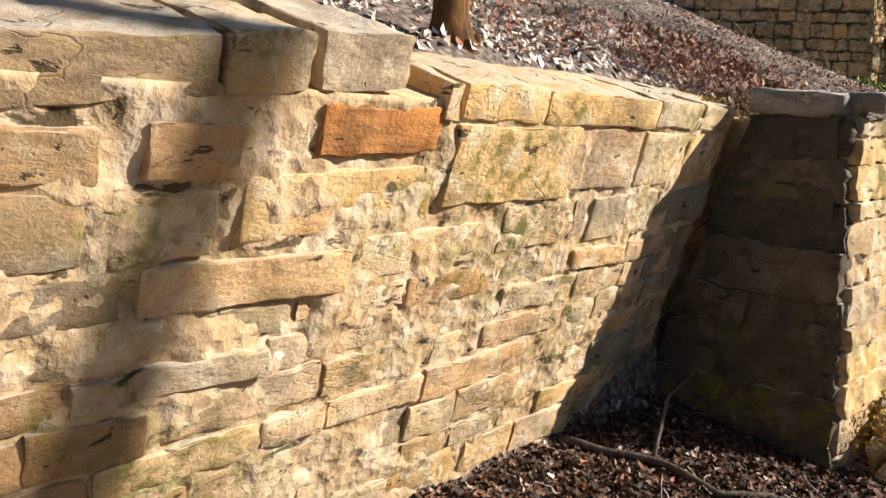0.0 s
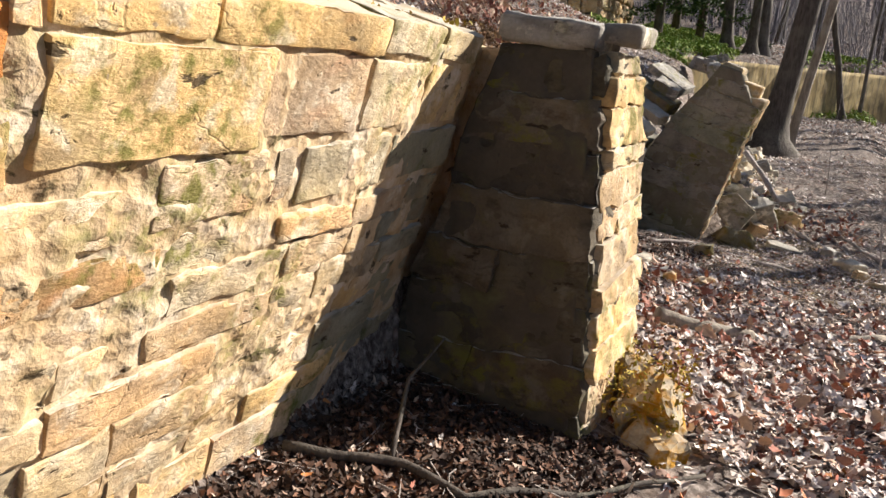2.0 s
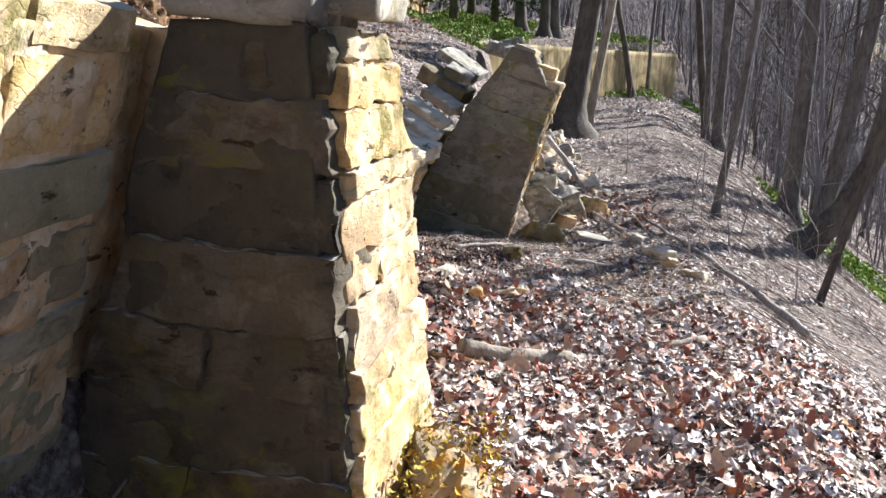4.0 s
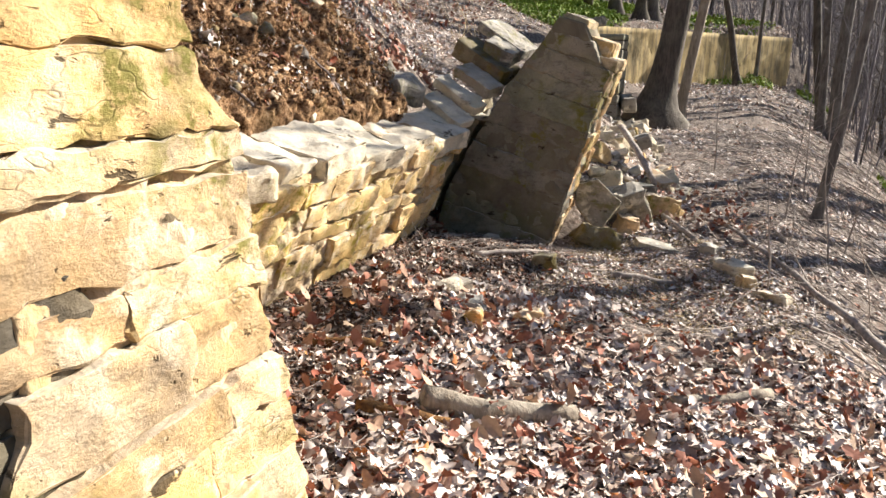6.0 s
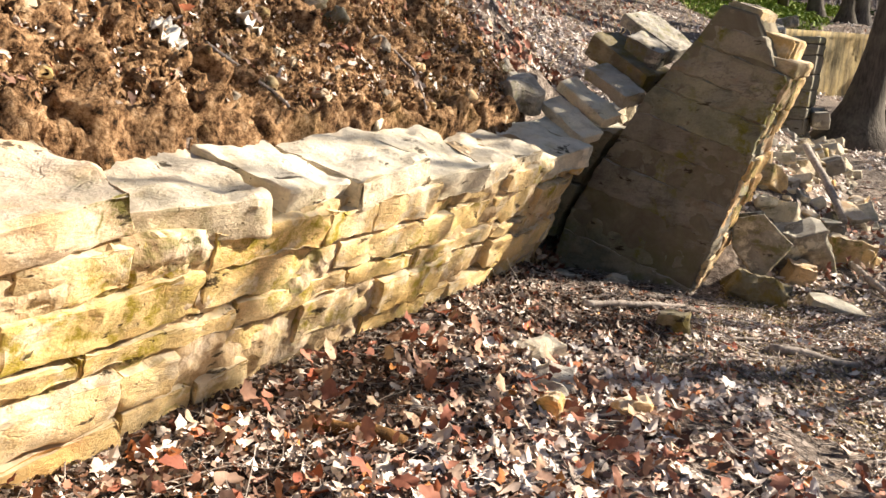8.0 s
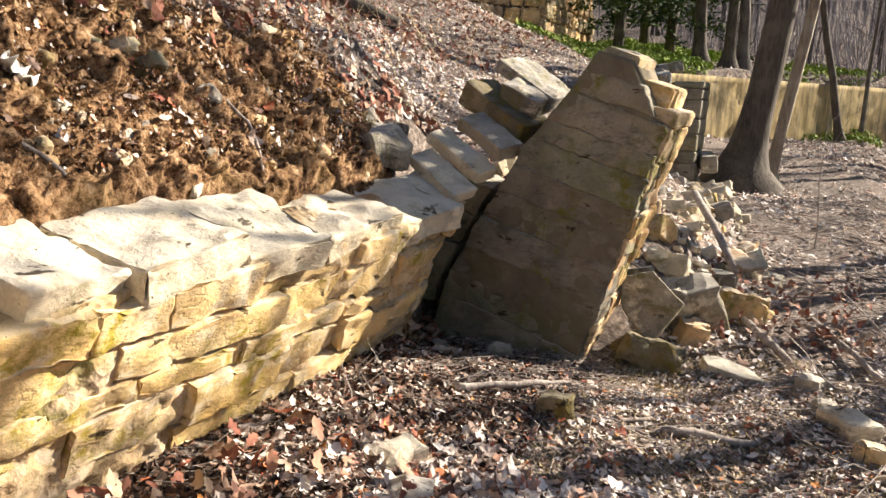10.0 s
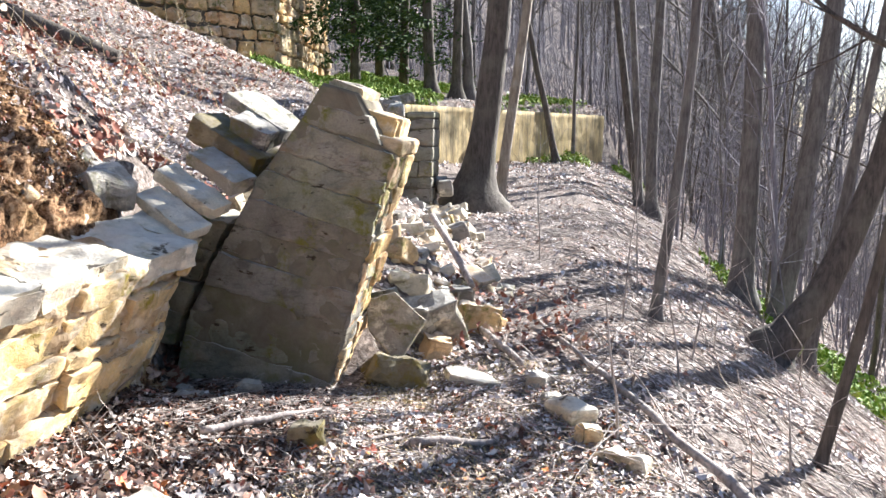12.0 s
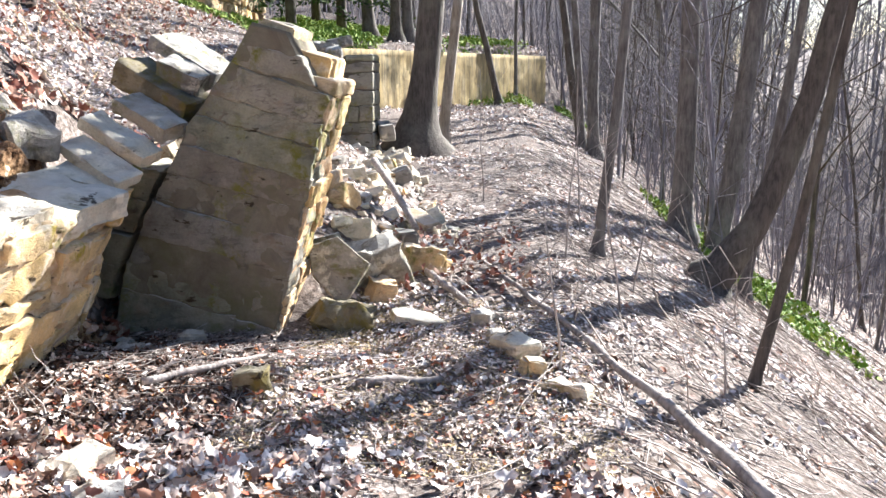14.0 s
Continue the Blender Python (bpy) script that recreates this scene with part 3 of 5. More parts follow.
# far wall: lower, rougher, behind the buttress
def far_wall(u, v, w):
    k = float(smooth(8.6, 9.6, u))
    gap = 0.12 * float(smooth(8.9, 9.4, u)) + 0.09 * float(smooth(9.44, 9.50, u))
    return Vector((-2.30 - 0.27 * k - gap + (0.36 + 0.22 * k) * v + w, u, v - 0.3 * w))


c_top = lambda u: lerp(u, [(4.4, 0.92), (5.6, 0.88), (6.4, 0.85), (7.5, 0.84), (8.9, 0.81), (9.7, 0.8)])
rng = random.Random(21)
wall_2 = mortar_bed("wall_far", far_wall, lambda v: 4.4, lambda v: 9.9, -0.3, 0.74, MORTAR, step=0.02, amp=0.034, seed=12.0, sag=0.012)
tagged(wall_2, "low broken retaining wall of rough yellow sandstone below a soil bank", "wall", kind="structure")
lay_stones(wall_2, far_wall, lambda v: 4.5, lambda v: 9.46, [(-0.28, -0.03), (-0.03, 0.12), (0.12, 0.30), (0.30, 0.41), (0.41, 0.58), (0.58, 0.74)], rng, STONE_GOLD, 0.3, (-0.03, 0.04), (0.22, 0.85), 0.014, 0.022, 0.026, 0.004, uneven=0.55)
u = 4.9
while u < 8.7:
    ln, d = rng.uniform(0.36, 0.8), rng.uniform(0.44, 0.56)
    h = rng.uniform(0.10, 0.15)
    vs, fs = rough_box(d, ln - 0.03, h, 0.03, 0.008, 0.03, rng.uniform(0, 90), 6.0, 18)
    part("top_stone", mesh_of("top_stone", vs, fs, STONE_PALE if rng.random() < 0.75 else STONE_WARM, True, 24), wall_2, "bleached flat top stone", pose(-2.03 - d / 2 + rng.uniform(-0.03, 0.03), u + ln / 2, float(c_top(u + ln / 2)) - 0.03 + rng.uniform(-0.03, 0.025), rng.uniform(-6, 6), rng.uniform(9, 21), rng.uniform(-14, 14)))
    u += ln


# leaning block at the end of the far wall: the same masonry tipped over by sixteen degrees
D_TILT = radians(16)
D_U, D_V = Vector((math.cos(D_TILT), 0, -math.sin(D_TILT))), Vector((math.sin(D_TILT), 0, math.cos(D_TILT)))


def block_front(u, v, w):
    return Vector((-1.41, 9.55 - w, -0.25)) + D_U * u + D_V * v


def block_side(u, v, w):
    return Vector((-1.41, u, -0.25)) + D_U * w + D_V * v


d_left = lambda v: lerp(v, [(-0.25, -1.06), (0.1, -1.07), (0.5, -0.99), (1.2, -0.82), (1.65, -0.64), (1.92, -0.56)])
d_right = lambda v: lerp(v, [(-0.25, 0.0), (1.44, -0.02), (1.58, -0.02), (1.6, -0.10), (1.92, -0.38)])
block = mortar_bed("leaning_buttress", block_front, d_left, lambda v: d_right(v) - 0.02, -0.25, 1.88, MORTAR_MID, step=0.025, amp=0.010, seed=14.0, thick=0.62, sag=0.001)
tagged(block, "tipped-over buttress of dressed sandstone, front coloured darker for shade, leaning off the wall end", "buttress")
rng = random.Random(33)
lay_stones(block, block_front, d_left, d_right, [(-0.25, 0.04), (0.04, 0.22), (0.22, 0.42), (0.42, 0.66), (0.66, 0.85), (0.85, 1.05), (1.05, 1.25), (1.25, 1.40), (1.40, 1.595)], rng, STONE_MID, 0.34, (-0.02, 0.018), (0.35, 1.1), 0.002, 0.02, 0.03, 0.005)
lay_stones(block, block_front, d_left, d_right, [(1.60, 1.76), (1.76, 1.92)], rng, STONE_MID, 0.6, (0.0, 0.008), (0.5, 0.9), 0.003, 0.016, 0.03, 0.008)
lay_stones(block, block_side, lambda v: 9.58, lambda v: 10.15, courses(-0.25, 1.58, 0.13, 0.26, rng), rng, STONE_WARM, 0.3, (-0.02, 0.015), (0.2, 0.5), 0.008, 0.016, 0.03, 0.012, soft=False)
for u0, v0, lu, lv, y0, ly in [(-0.12, 1.625, 0.26, 0.10, 9.9, 0.6), (-0.30, 1.70, 0.42, 0.2, 9.96, 0.5), (-0.46, 1.85, 0.24, 0.14, 9.93, 0.5)]:
    vs, fs = rough_box(lu, ly, lv, 0.05, 0.02, 0.016, rng.uniform(0, 90))
    m4 = Matrix.Translation(Vector((-1.41, y0, -0.25)) + D_U * u0 + D_V * v0) @ Matrix.Rotation(D_TILT, 4, "Y")
    part("top_stone", mesh_of("top_stone", vs, fs, STONE_WARM, False), block, "pale rough top stone", m4)

# the torn end of the wall, left standing along the tipped block with a dark gap between
rng = random.Random(40)
lay_stones(wall_2, block_front, lambda v: d_left(v) - 0.07 - lerp(v, [(-0.1, 0.34), (1.3, 0.12)]), lambda v: d_left(v) - 0.07, [(-0.1, 0.14), (0.14, 0.36), (0.36, 0.6), (0.6, 0.82), (0.82, 1.04), (1.04, 1.22)], rng, ALGAE_SHADE, 0.5, (-0.10, -0.04), (0.3, 0.5), 0.006, 0.02, 0.03, 0.008)

# stepped broken courses behind the leaning block
rng = random.Random(41)
for x, y, z, lx, ly, lz, mt in [(-2.33, 9.05, 0.82, 0.34, 0.24, 0.07, STONE_PALE), (-2.29, 9.2, 0.92, 0.46, 0.2, 0.07, STONE_PALE), (-2.25, 9.4, 1.04, 0.46, 0.2, 0.08, STONE_PALE), (-2.15, 9.62, 1.16, 0.44, 0.22, 0.10, STONE_GREY), (-2.18, 9.9, 1.32, 0.56, 0.32, 0.17, STONE_OLIVE), (-2.04, 9.98, 1.42, 0.3, 0.3, 0.14, STONE_GREY), (-2.06, 10.2, 1.53, 0.52, 0.36, 0.10, STONE_GREY)]:
    vs, fs = rough_box(lx, ly, lz, 0.03, 0.008, 0.018, rng.uniform(0, 90), 7.0, 16)
    st = part("stone_slab", mesh_of("stone_slab", vs, fs, mt, True, 28), None, "flat mossy grey slab in a stepped broken course", pose(x, y, z, rng.uniform(7, 15), 29 + rng.uniform(-5, 5), -12 + rng.uniform(-12, 12)))
    tagged(st, category="stone", group="stepped wall courses")


# small standing pier further on
def pier_front(u, v, w):
    return Vector((u + 0.32, 16.5 - w, v))


pier = mortar_bed("stone_pier", pier_front, lambda v: -2.75 + 0.1 * (v - 0.4), lambda v: -2.22 + 0.03 * (v - 0.4), 0.2, 1.75, MORTAR_DARK, step=0.06, amp=0.01, seed=18.0, thick=0.7)
tagged(pier, "short upright pier of grey sandstone with a sunlit edge", "pier")
lay_stones(pier, pier_front, lambda v: -2.74 + 0.1 * (v - 0.4), lambda v: -2.2 + 0.03 * (v - 0.4), courses(0.2, 1.78, 0.16, 0.26, rng), rng, STONE_MID, 0.7, (0.0, 0.02), (0.25, 0.5), 0.01, 0.012, 0.08, 0.02)


# ---- far masonry ----
def terrace_wall(u, v, w):
    p = LINE_A + LINE_U * u - LINE_N * w
    return Vector((p[0], p[1], v))


ter = mortar_bed("wall_terrace", terrace_wall, lambda v: -1.0, lambda v: 9.9, 0.1, 2.12, CONCRETE, step=0.12, amp=0.02, seed=31.0, thick=1.0)
tagged(ter, "low tan terrace wall with tree shadow stripes, partly painted in its colour", "wall", kind="structure")

BW_A, BW_B, BW_C = np.array((-14.5, 15.0)), np.array((-6.65, 22.6)), np.array((-6.95, 28.0))
rng = random.Random(51)


def between(a, b):
    way = (b - a) / np.linalg.norm(b - a)
    out = np.array((way[1], -way[0]))

    def at(u, v, w):
        p = a + way * u + out * w
        return Vector((p[0], p[1], v))
    return at, float(np.linalg.norm(b - a))


for name, a, b, z0, z1 in (("wall_back", BW_A, BW_B, 2.2, 6.2), ("wall_back_return", BW_B, BW_C, 1.9, 5.8)):
    at, ln = between(a, b)
    w = mortar_bed(name, at, lambda v: 0.0, lambda v: ln, z0, z1, MORTAR_DARK, step=0.12, amp=0.03, seed=37.0, sag=0.05, thick=0.6)
    tagged(w, "tall back wall of big squared yellow sandstone blocks", "wall", kind="structure")
    lay_stones(w, at, lambda v: ln - 7.0 if name == "wall_back" else 0.0, lambda v: ln, courses(z0 + 0.2, z1, 0.2, 0.42, rng), rng, STONE_WARM, 0.3, (-0.03, 0.08), (0.28, 0.7), 0.03, 0.05, 0.12, 0.03, uneven=0.4)


# ---- soil bank above the far wall ----
vs, fs = [], []
nu, nv = 300, 105
for j in range(nv + 1):
    for i in range(nu + 1):
        y = 4.55 + 4.75 * i / nu
        k = j / nv
        x = -2.42 - 1.1 * k
        gz = float(ground_z(x, y))
        s = Vector((x * 5.0, y * 5.0, gz * 5.0))
        n = noise.noise(s) + 0.7 * abs(noise.noise(s * 2.1)) + 0.5 * noise.noise(s * 4.3) + 0.38 * noise.noise(s * 9)
        rim = min(1, i / 15, (nu - i) / 15, (nv - j) / 15, j / 5 + 0.3)
        out = 0.03 + 0.085 * (n - 0.15) * rim
        z = gz + 0.06 * rim - 0.06 * (1 - rim)
        vs.append((x + 0.75 * out + 0.05 * noise.noise(s * 1.7) * rim, y + 0.05 * noise.noise(s * 1.3 + Vector((5, 5, 5))) * rim, z + 0.75 * out))
for j in range(nv):
    for i in range(nu):
        a = j * (nu + 1) + i
        fs.append((a, a + nu + 1, a + nu + 2, a + 1))
soil = tagged(part("soil_bank", mesh_of("soil_bank", vs, fs, SOIL)), "freshly slumped dark brown soil bank with clods", "soil", kind="stuff")


# ---- loose stones and slabs ----
def stone_thing(name, size, where, turn, material, label, category="stone", group="", amp=0.02, seed=1.0, sink=0.25, edge=0.02):
    vs, fs = rough_box(*size, min(0.06, max(size) / 5), min(edge, 0.025), amp, seed, 5.0, 7)
    big = max(size)
    for p in vs:
        q = Vector(p) / big * 2.2 + Vector((seed, 2 * seed, 3 * seed))
        p += np.array((noise.noise(q), noise.noise(q + Vector((9, 0, 0))), noise.noise(q + Vector((0, 9, 0))))) * big * 0.16
    z = float(ground_z(where[0], where[1])) + size[2] * (0.5 - sink) if len(where) == 2 else where[2]
    ob = part(name, mesh_of(name, vs, fs, material, False), None, "", pose(where[0], where[1], z, *turn))
    return tagged(ob, label, category, group)


def slab_thing(name, outline, thick, m4, material, label):
    """A split flat slab from the corners of its outline."""
    vs, fs = [], []
    n = len(outline)
    ring = []
    for i in range(n):
        a, b = Vector((*outline[i], 0)), Vector((*outline[(i + 1) % n], 0))
        for k in range(5):
            p = a.lerp(b, k / 5)
            ring.append(p + Vector((noise.noise(p * 13), noise.noise(p * 13 + Vector((7, 7, 7))), 0)) * 0.014)
    r = len(ring)
    for z, f in ((-thick / 2, 0.97), (-thick * 0.1, 1.0), (thick * 0.4, 0.985), (thick / 2, 0.95)):
        vs += [Vector((p.x * f, p.y * f, z + 0.006 * noise.noise(p * 9))) for p in ring]
    for k in range(3):
        fs += [(k * r + i, k * r + (i + 1) % r, (k + 1) * r + (i + 1) % r, (k + 1) * r + i) for i in range(r)]
    fs += [tuple(range(r))[::-1], tuple(range(3 * r, 4 * r))]
    return tagged(part(name, mesh_of(name, vs, fs, material, False), None, "", m4), label, "stone")


slab_thing("leaning_slab", [(-0.2, 0.14), (-0.02, 0.22), (0.2, 0.06), (0.13, -0.12), (0.06, -0.24), (-0.14, -0.06)], 0.05, pose(-1.12, 10.10, 0.05, 56, 6, 4) @ Matrix.Scale(1.15, 4), STONE_GREY, "flat grey split slab leaning against a tumbled block")
stone_thing("block", (0.52, 0.36, 0.42), (-0.95, 10.68), (8, -14, 12), STONE_GREY, "tumbled grey squared block in the rubble", seed=3.0)
stone_thing("block", (0.36, 0.34, 0.26), (-0.62, 11.1), (-10, 16, 24), STONE_WARM, "tumbled yellow squared block in the rubble", seed=8.0)
stone_thing("block", (0.2, 0.2, 0.2), (-0.86, 10.4), (4, 10, 30), STONE_WARM, "small yellow block wedged under a slab", seed=9.0)
stone_thing("mossy_rock", (0.40, 0.3, 0.2), (-1.02, 9.86), (0, 14, 20), STONE_OLIVE, "olive mossy rock at the foot of the buttress", seed=12.0, amp=0.04, edge=0.06)
slab_thing("pale_flat_stone", [(-0.2, 0.02), (-0.13, 0.09), (0.06, 0.08), (0.22, -0.02), (0.1, -0.08), (-0.14, -0.08)], 0.07, pose(-0.52, 9.86, -0.235, 6, 8, -8), STONE_PALE, "pale flat stone lying on the path")
for i, (x, y, s, tz) in enumerate([(-0.06, 9.82, (0.24, 0.14, 0.12), 60), (0.12, 9.3, (0.34, 0.15, 0.12), 125), (0.22, 8.98, (0.14, 0.12, 0.14), 20), (0.40, 8.75, (0.30, 0.13, 0.08), 130), (0.02, 9.55, (0.14, 0.1, 0.08), 10)]):
    stone_thing("path_stone", s, (x, y), (0, 8, tz), (STONE_GREY, STONE_PALE, STONE_WARM, STONE_PALE, STONE_GREY)[i], "pale broken stone along the path's outer edge", group="stones along the path edge", seed=20.0 + i)
stone_thing("mossy_rock", (0.26, 0.5, 0.34), (-0.94, 4.40), (5, -12, 15), STONE_MOSSY, "boulder with golden moss beside the buttress", seed=31.0, amp=0.10, edge=0.04)
stone_thing("mossy_rock", (0.22, 0.26, 0.16), (-0.78, 4.1), (5, 8, 50), STONE_MOSSY, "small boulder with golden moss beside the buttress", seed=33.0, amp=0.05, edge=0.05)
stone_thing("brick", (0.17, 0.1, 0.13), (-1.2, 8.42), (0, 0, 12), STONE_OLIVE, "brown squared stone half sunk in leaves", seed=35.0, amp=0.006)
for i, (x, y, s, mt, tz) in enumerate([(-1.27, 6.98, (0.1, 0.1, 0.14), STONE_WARM, 10), (-1.02, 7.3, (0.16, 0.1, 0.1), STONE_WARM, 40), (-1.45, 7.3, (0.26, 0.2, 0.05), STONE_GREY, 20), (-1.62, 7.55, (0.22, 0.18, 0.06), STONE_PALE, 60), (-1.43, 7.12, (0.26, 0.2, 0.06), STONE_GREY, -30), (-1.52, 5.62, (0.2, 0.13, 0.03), STONE_GREY, 70), (-2.05, 8.86, (0.16, 0.1, 0.08), STONE_GREY, 0), (-1.9, 9.35, (0.18, 0.09, 0.08), STONE_GREY, 20), (-2.25, 9.2, (0.1, 0.1, 0.08), STONE_GREY, 40)]):
    stone_thing("loose_stone", s, (x, y), (6, -5, tz), mt, "loose stone among dead leaves", group="loose stones on the path", seed=40.0 + i, amp=0.012)
stone_thing("bank_rock", (0.5, 0.34, 0.2), (-2.75, 9.1), (10, 24, -25), STONE_GREY, "grey flat rock bedded in the leafy bank", seed=55.0, amp=0.03)
rng = random.Random(61)
for i in range(90):
    y, k = rng.uniform(4.9, 9.1), rng.random()
    x = -2.3 - 1.0 * k
    s = rng.uniform(0.022, 0.08) * (1.6 if rng.random() < 0.12 else 1)
    stone_thing("bank_stone", (s * 1.3, s, s * 0.8), (x, y, float(ground_z(x, y)) + 0.10), [rng.uniform(-40, 40) for _ in range(3)], (STONE_PALE, STONE_WARM, STONE_GREY)[i % 3], "small pale stone stuck in the soil bank", group="stones in the soil bank", seed=i * 1.3, amp=0.01)

# rubble between the leaning block and the pier
rubble = []
for i in range(14):
    vs, fs = rough_box(1.0, rng.uniform(0.5, 0.9), rng.uniform(0.25, 0.7), 0.34, 0.06, 0.11, i * 3.1, 1.6, 4)
    rubble.append([mesh_of("rubble_stone", vs, fs, mt, False) for mt in (STONE_GREY, STONE_PALE, STONE_WARM)])
placed = 0
while placed < 300:
    y = 10.25 + 7.5 * rng.random() ** 1.3
    x = rng.uniform(-2.5, lerp(y, [(10, -0.5), (12, -0.35), (16, -1.1), (18, -1.7)]))
    if -1.6 < x < -0.4 and y < 11.0 and (y < 10.6 or rng.random() < 0.6):
        continue
    s = rng.choice((0.07, 0.08, 0.1, 0.12, 0.15, 0.18, 0.24, 0.32))
    ob = new("rubble_stone", rng.choice(rubble)[rng.choice((0, 0, 1, 1, 2))])
    ob.matrix_basis = pose(x, y, float(ground_z(x, y)) + s * 0.16, rng.uniform(-28, 28), rng.uniform(-28, 28), rng.uniform(0, 360)) @ Matrix.Scale(s, 4)
    tagged(ob, "broken sandstone piece in a rubble pile", "stone", "rubble pile")
    placed += 1
for x, y, z, s in [(-2.45, 16.6, 1.75, 0.4), (-2.6, 16.9, 1.9, 0.34), (-2.5, 17.3, 1.98, 0.4), (-2.75, 17.2, 1.86, 0.44), (-1.75, 16.9, 0.62, 0.42)]:
    ob = new("rubble_stone", rng.choice(rubble)[0])
    ob.matrix_basis = pose(x, y, z, 8, 10, rng.uniform(0, 360)) @ Matrix.Scale(s, 4)
    tagged(ob, "broken sandstone piece heaped by a pier", "stone", "rubble pile")


# ---- wood on the ground ----
def limb_thing(name, points, r0, r1, material, label, sides=9, knots=0.1, category="branch", on_ground=True):
    """A lying log or branch along points (x, y, height of its underside over the ground)."""
    pts = []
    for a, b in zip(points, points[1:]):
        for k in range(6):
            pts.append(Vector(a).lerp(Vector(b), k / 6))
    pts.append(Vector(points[-1]))
    n = len(pts)
    radii = [(r0 + (r1 - r0) * i / (n - 1)) * (1 + 0.6 * knots * noise.noise(Vector((i * 0.9, r0 * 90, 0)))) for i in range(n)]
    out = []
    for p, r in zip(pts, radii):
        z = float(ground_z(p.x, p.y)) + p.z + r * 0.9 if on_ground else p.z
        out.append(Vector((p.x + 0.3 * r * noise.noise(p * 6), p.y + 0.3 * r * noise.noise(p * 6 + Vector((4, 4, 4))), z)))
    vs, fs = [], []
    tube(out, radii, sides, vs, fs)
    return tagged(part(name, mesh_of(name, vs, fs, material)), label, category)


limb_thing("log", [(-1.16, 5.93, 0.02), (-0.9, 6.05, 0.0), (-0.55, 6.3, 0.0)], 0.058, 0.045, BARK_PALE, "pale weathered log lying among dead leaves", 12, 0.15, "log")
limb_thing("log", [(-0.14, 6.66, 0.0), (0.32, 6.98, 0.0)], 0.03, 0.035, BARK_PALE, "short bleached log piece among dead leaves", 9, 0.2, "log")
limb_thing("rotten_log", [(-1.9, 6.22, -0.01), (-1.55, 6.33, -0.01)], 0.035, 0.03, RUSTWOOD, "crumbling orange-brown rotten log in the leaves", 9, 0.3, "log")
limb_thing("rotten_log", [(-1.38, 5.74, -0.01), (-1.0, 5.86, -0.01)], 0.04, 0.03, RUSTWOOD, "mossy orange rotten log beside a pale log", 9, 0.35, "log")
limb_thing("branch", [(-1.98, 2.85, 0.02), (-1.56, 3.05, 0.03), (-1.28, 3.03, 0.02), (-0.9, 3.5, 0.01), (-0.55, 3.98, 0.02)], 0.022, 0.009, BARK_DARK, "dark crooked fallen branch at the wall foot", 7)
limb_thing("branch", [(-1.62, 3.06, 0.03), (-1.72, 3.35, 0.22), (-1.66, 3.55, 0.38)], 0.012, 0.005, BARK_DARK, "thin dark twig rising from a fallen branch", 6)
limb_thing("branch", [(-1.7, 8.28, 0.02), (-1.45, 8.55, 0.03), (-1.22, 8.9, 0.01)], 0.022, 0.014, TWIG, "pale bare stick on the leaf litter", 7)
limb_thing("branch", [(-0.72, 8.64, 0.0), (-0.28, 8.9, 0.0)], 0.026, 0.018, TWIG, "short brown stick lying on the path", 8)
limb_thing("branch", [(-1.05, 8.45, 0.0), (-0.8, 8.75, 0.0)], 0.014, 0.01, TWIG, "short pale stick lying on the path", 7)
limb_thing("branch", [(-0.1, 11.3, 0.03), (0.46, 9.85, 0.04), (0.72, 9.2, 0.05), (1.0, 8.75, 0.06), (1.25, 8.1, 0.05)], 0.016, 0.036, TWIG, "long grey fallen branch along the slope's edge", 8)
limb_thing("branch", [(-0.55, 10.9, 0.02), (-0.2, 10.2, 0.02)], 0.03, 0.024, TWIG, "stout broken branch lying below the rubble", 8)
limb_thing("branch", [(-1.35, 13.3, 0.25), (-0.75, 11.9, 0.16)], 0.04, 0.035, TWIG, "grey pole lying over the rubble", 8)
limb_thing("fallen_trunk", [(-7.4, 12.4, 0.0), (-5.0, 13.2, 0.0)], 0.12, 0.09, BARK_DARK, "dark fallen trunk lying on the leafy hillside", 10, 0.15, "log")
limb_thing("branch", [(-2.78, 6.5, 0.14), (-2.62, 6.72, 0.15), (-2.45, 6.85, 0.12)], 0.011, 0.008, TWIG, "thin pale root hanging out of the soil bank", 6)
limb_thing("branch", [(-2.95, 7.9, 0.14), (-2.72, 7.92, 0.16), (-2.45, 7.75, 0.13)], 0.011, 0.007, TWIG, "thin pale stick on the soil bank", 6)
for k, (x, y) in enumerate([(-2.78, 6.32), (-2.9, 6.85)]):
    vs, fs = [], []
    for j in range(9):
        for i in range(9):
            p = Vector((i / 8 - 0.5, j / 8 - 0.5, k))
            vs.append((p.x * 0.15 * (1 - 0.3 * abs(p.y)), p.y * 0.10, 0.06 * noise.noise(p * 4) + 0.035 * noise.noise(p * 9)))
    fs = [(j * 9 + i, j * 9 + i + 1, j * 9 + i + 10, j * 9 + i + 9) for j in range(8) for i in range(8)]
    ob = part("plastic_scrap", mesh_of("plastic_scrap", vs, fs, WHITE), None, "", pose(x, y, float(ground_z(x, y)) + 0.15, 10, 45, 20 + 50 * k))
    md = ob.modifiers.new("thickness", "SOLIDIFY")
    md.thickness = 0.004
    tagged(ob, "crumpled white plastic scrap caught in the soil", "litter", "plastic scraps")

# rotten stump on the bank above the near wall
vs, fs = [], []
zs = float(ground_z(-2.75, 2.8))
tube([(-2.75, 2.8, zs - 0.1), (-2.76, 2.8, zs + 0.1), (-2.74, 2.82, zs + 0.45), (-2.75, 2.8, zs + 0.8)], [0.16, 0.115, 0.095, 0.08], 14, vs, fs)
vs = [v + Vector((noise.noise(v * 9), noise.noise(v * 9 + Vector((3, 3, 3))), 0)) * 0.05 for v in vs]
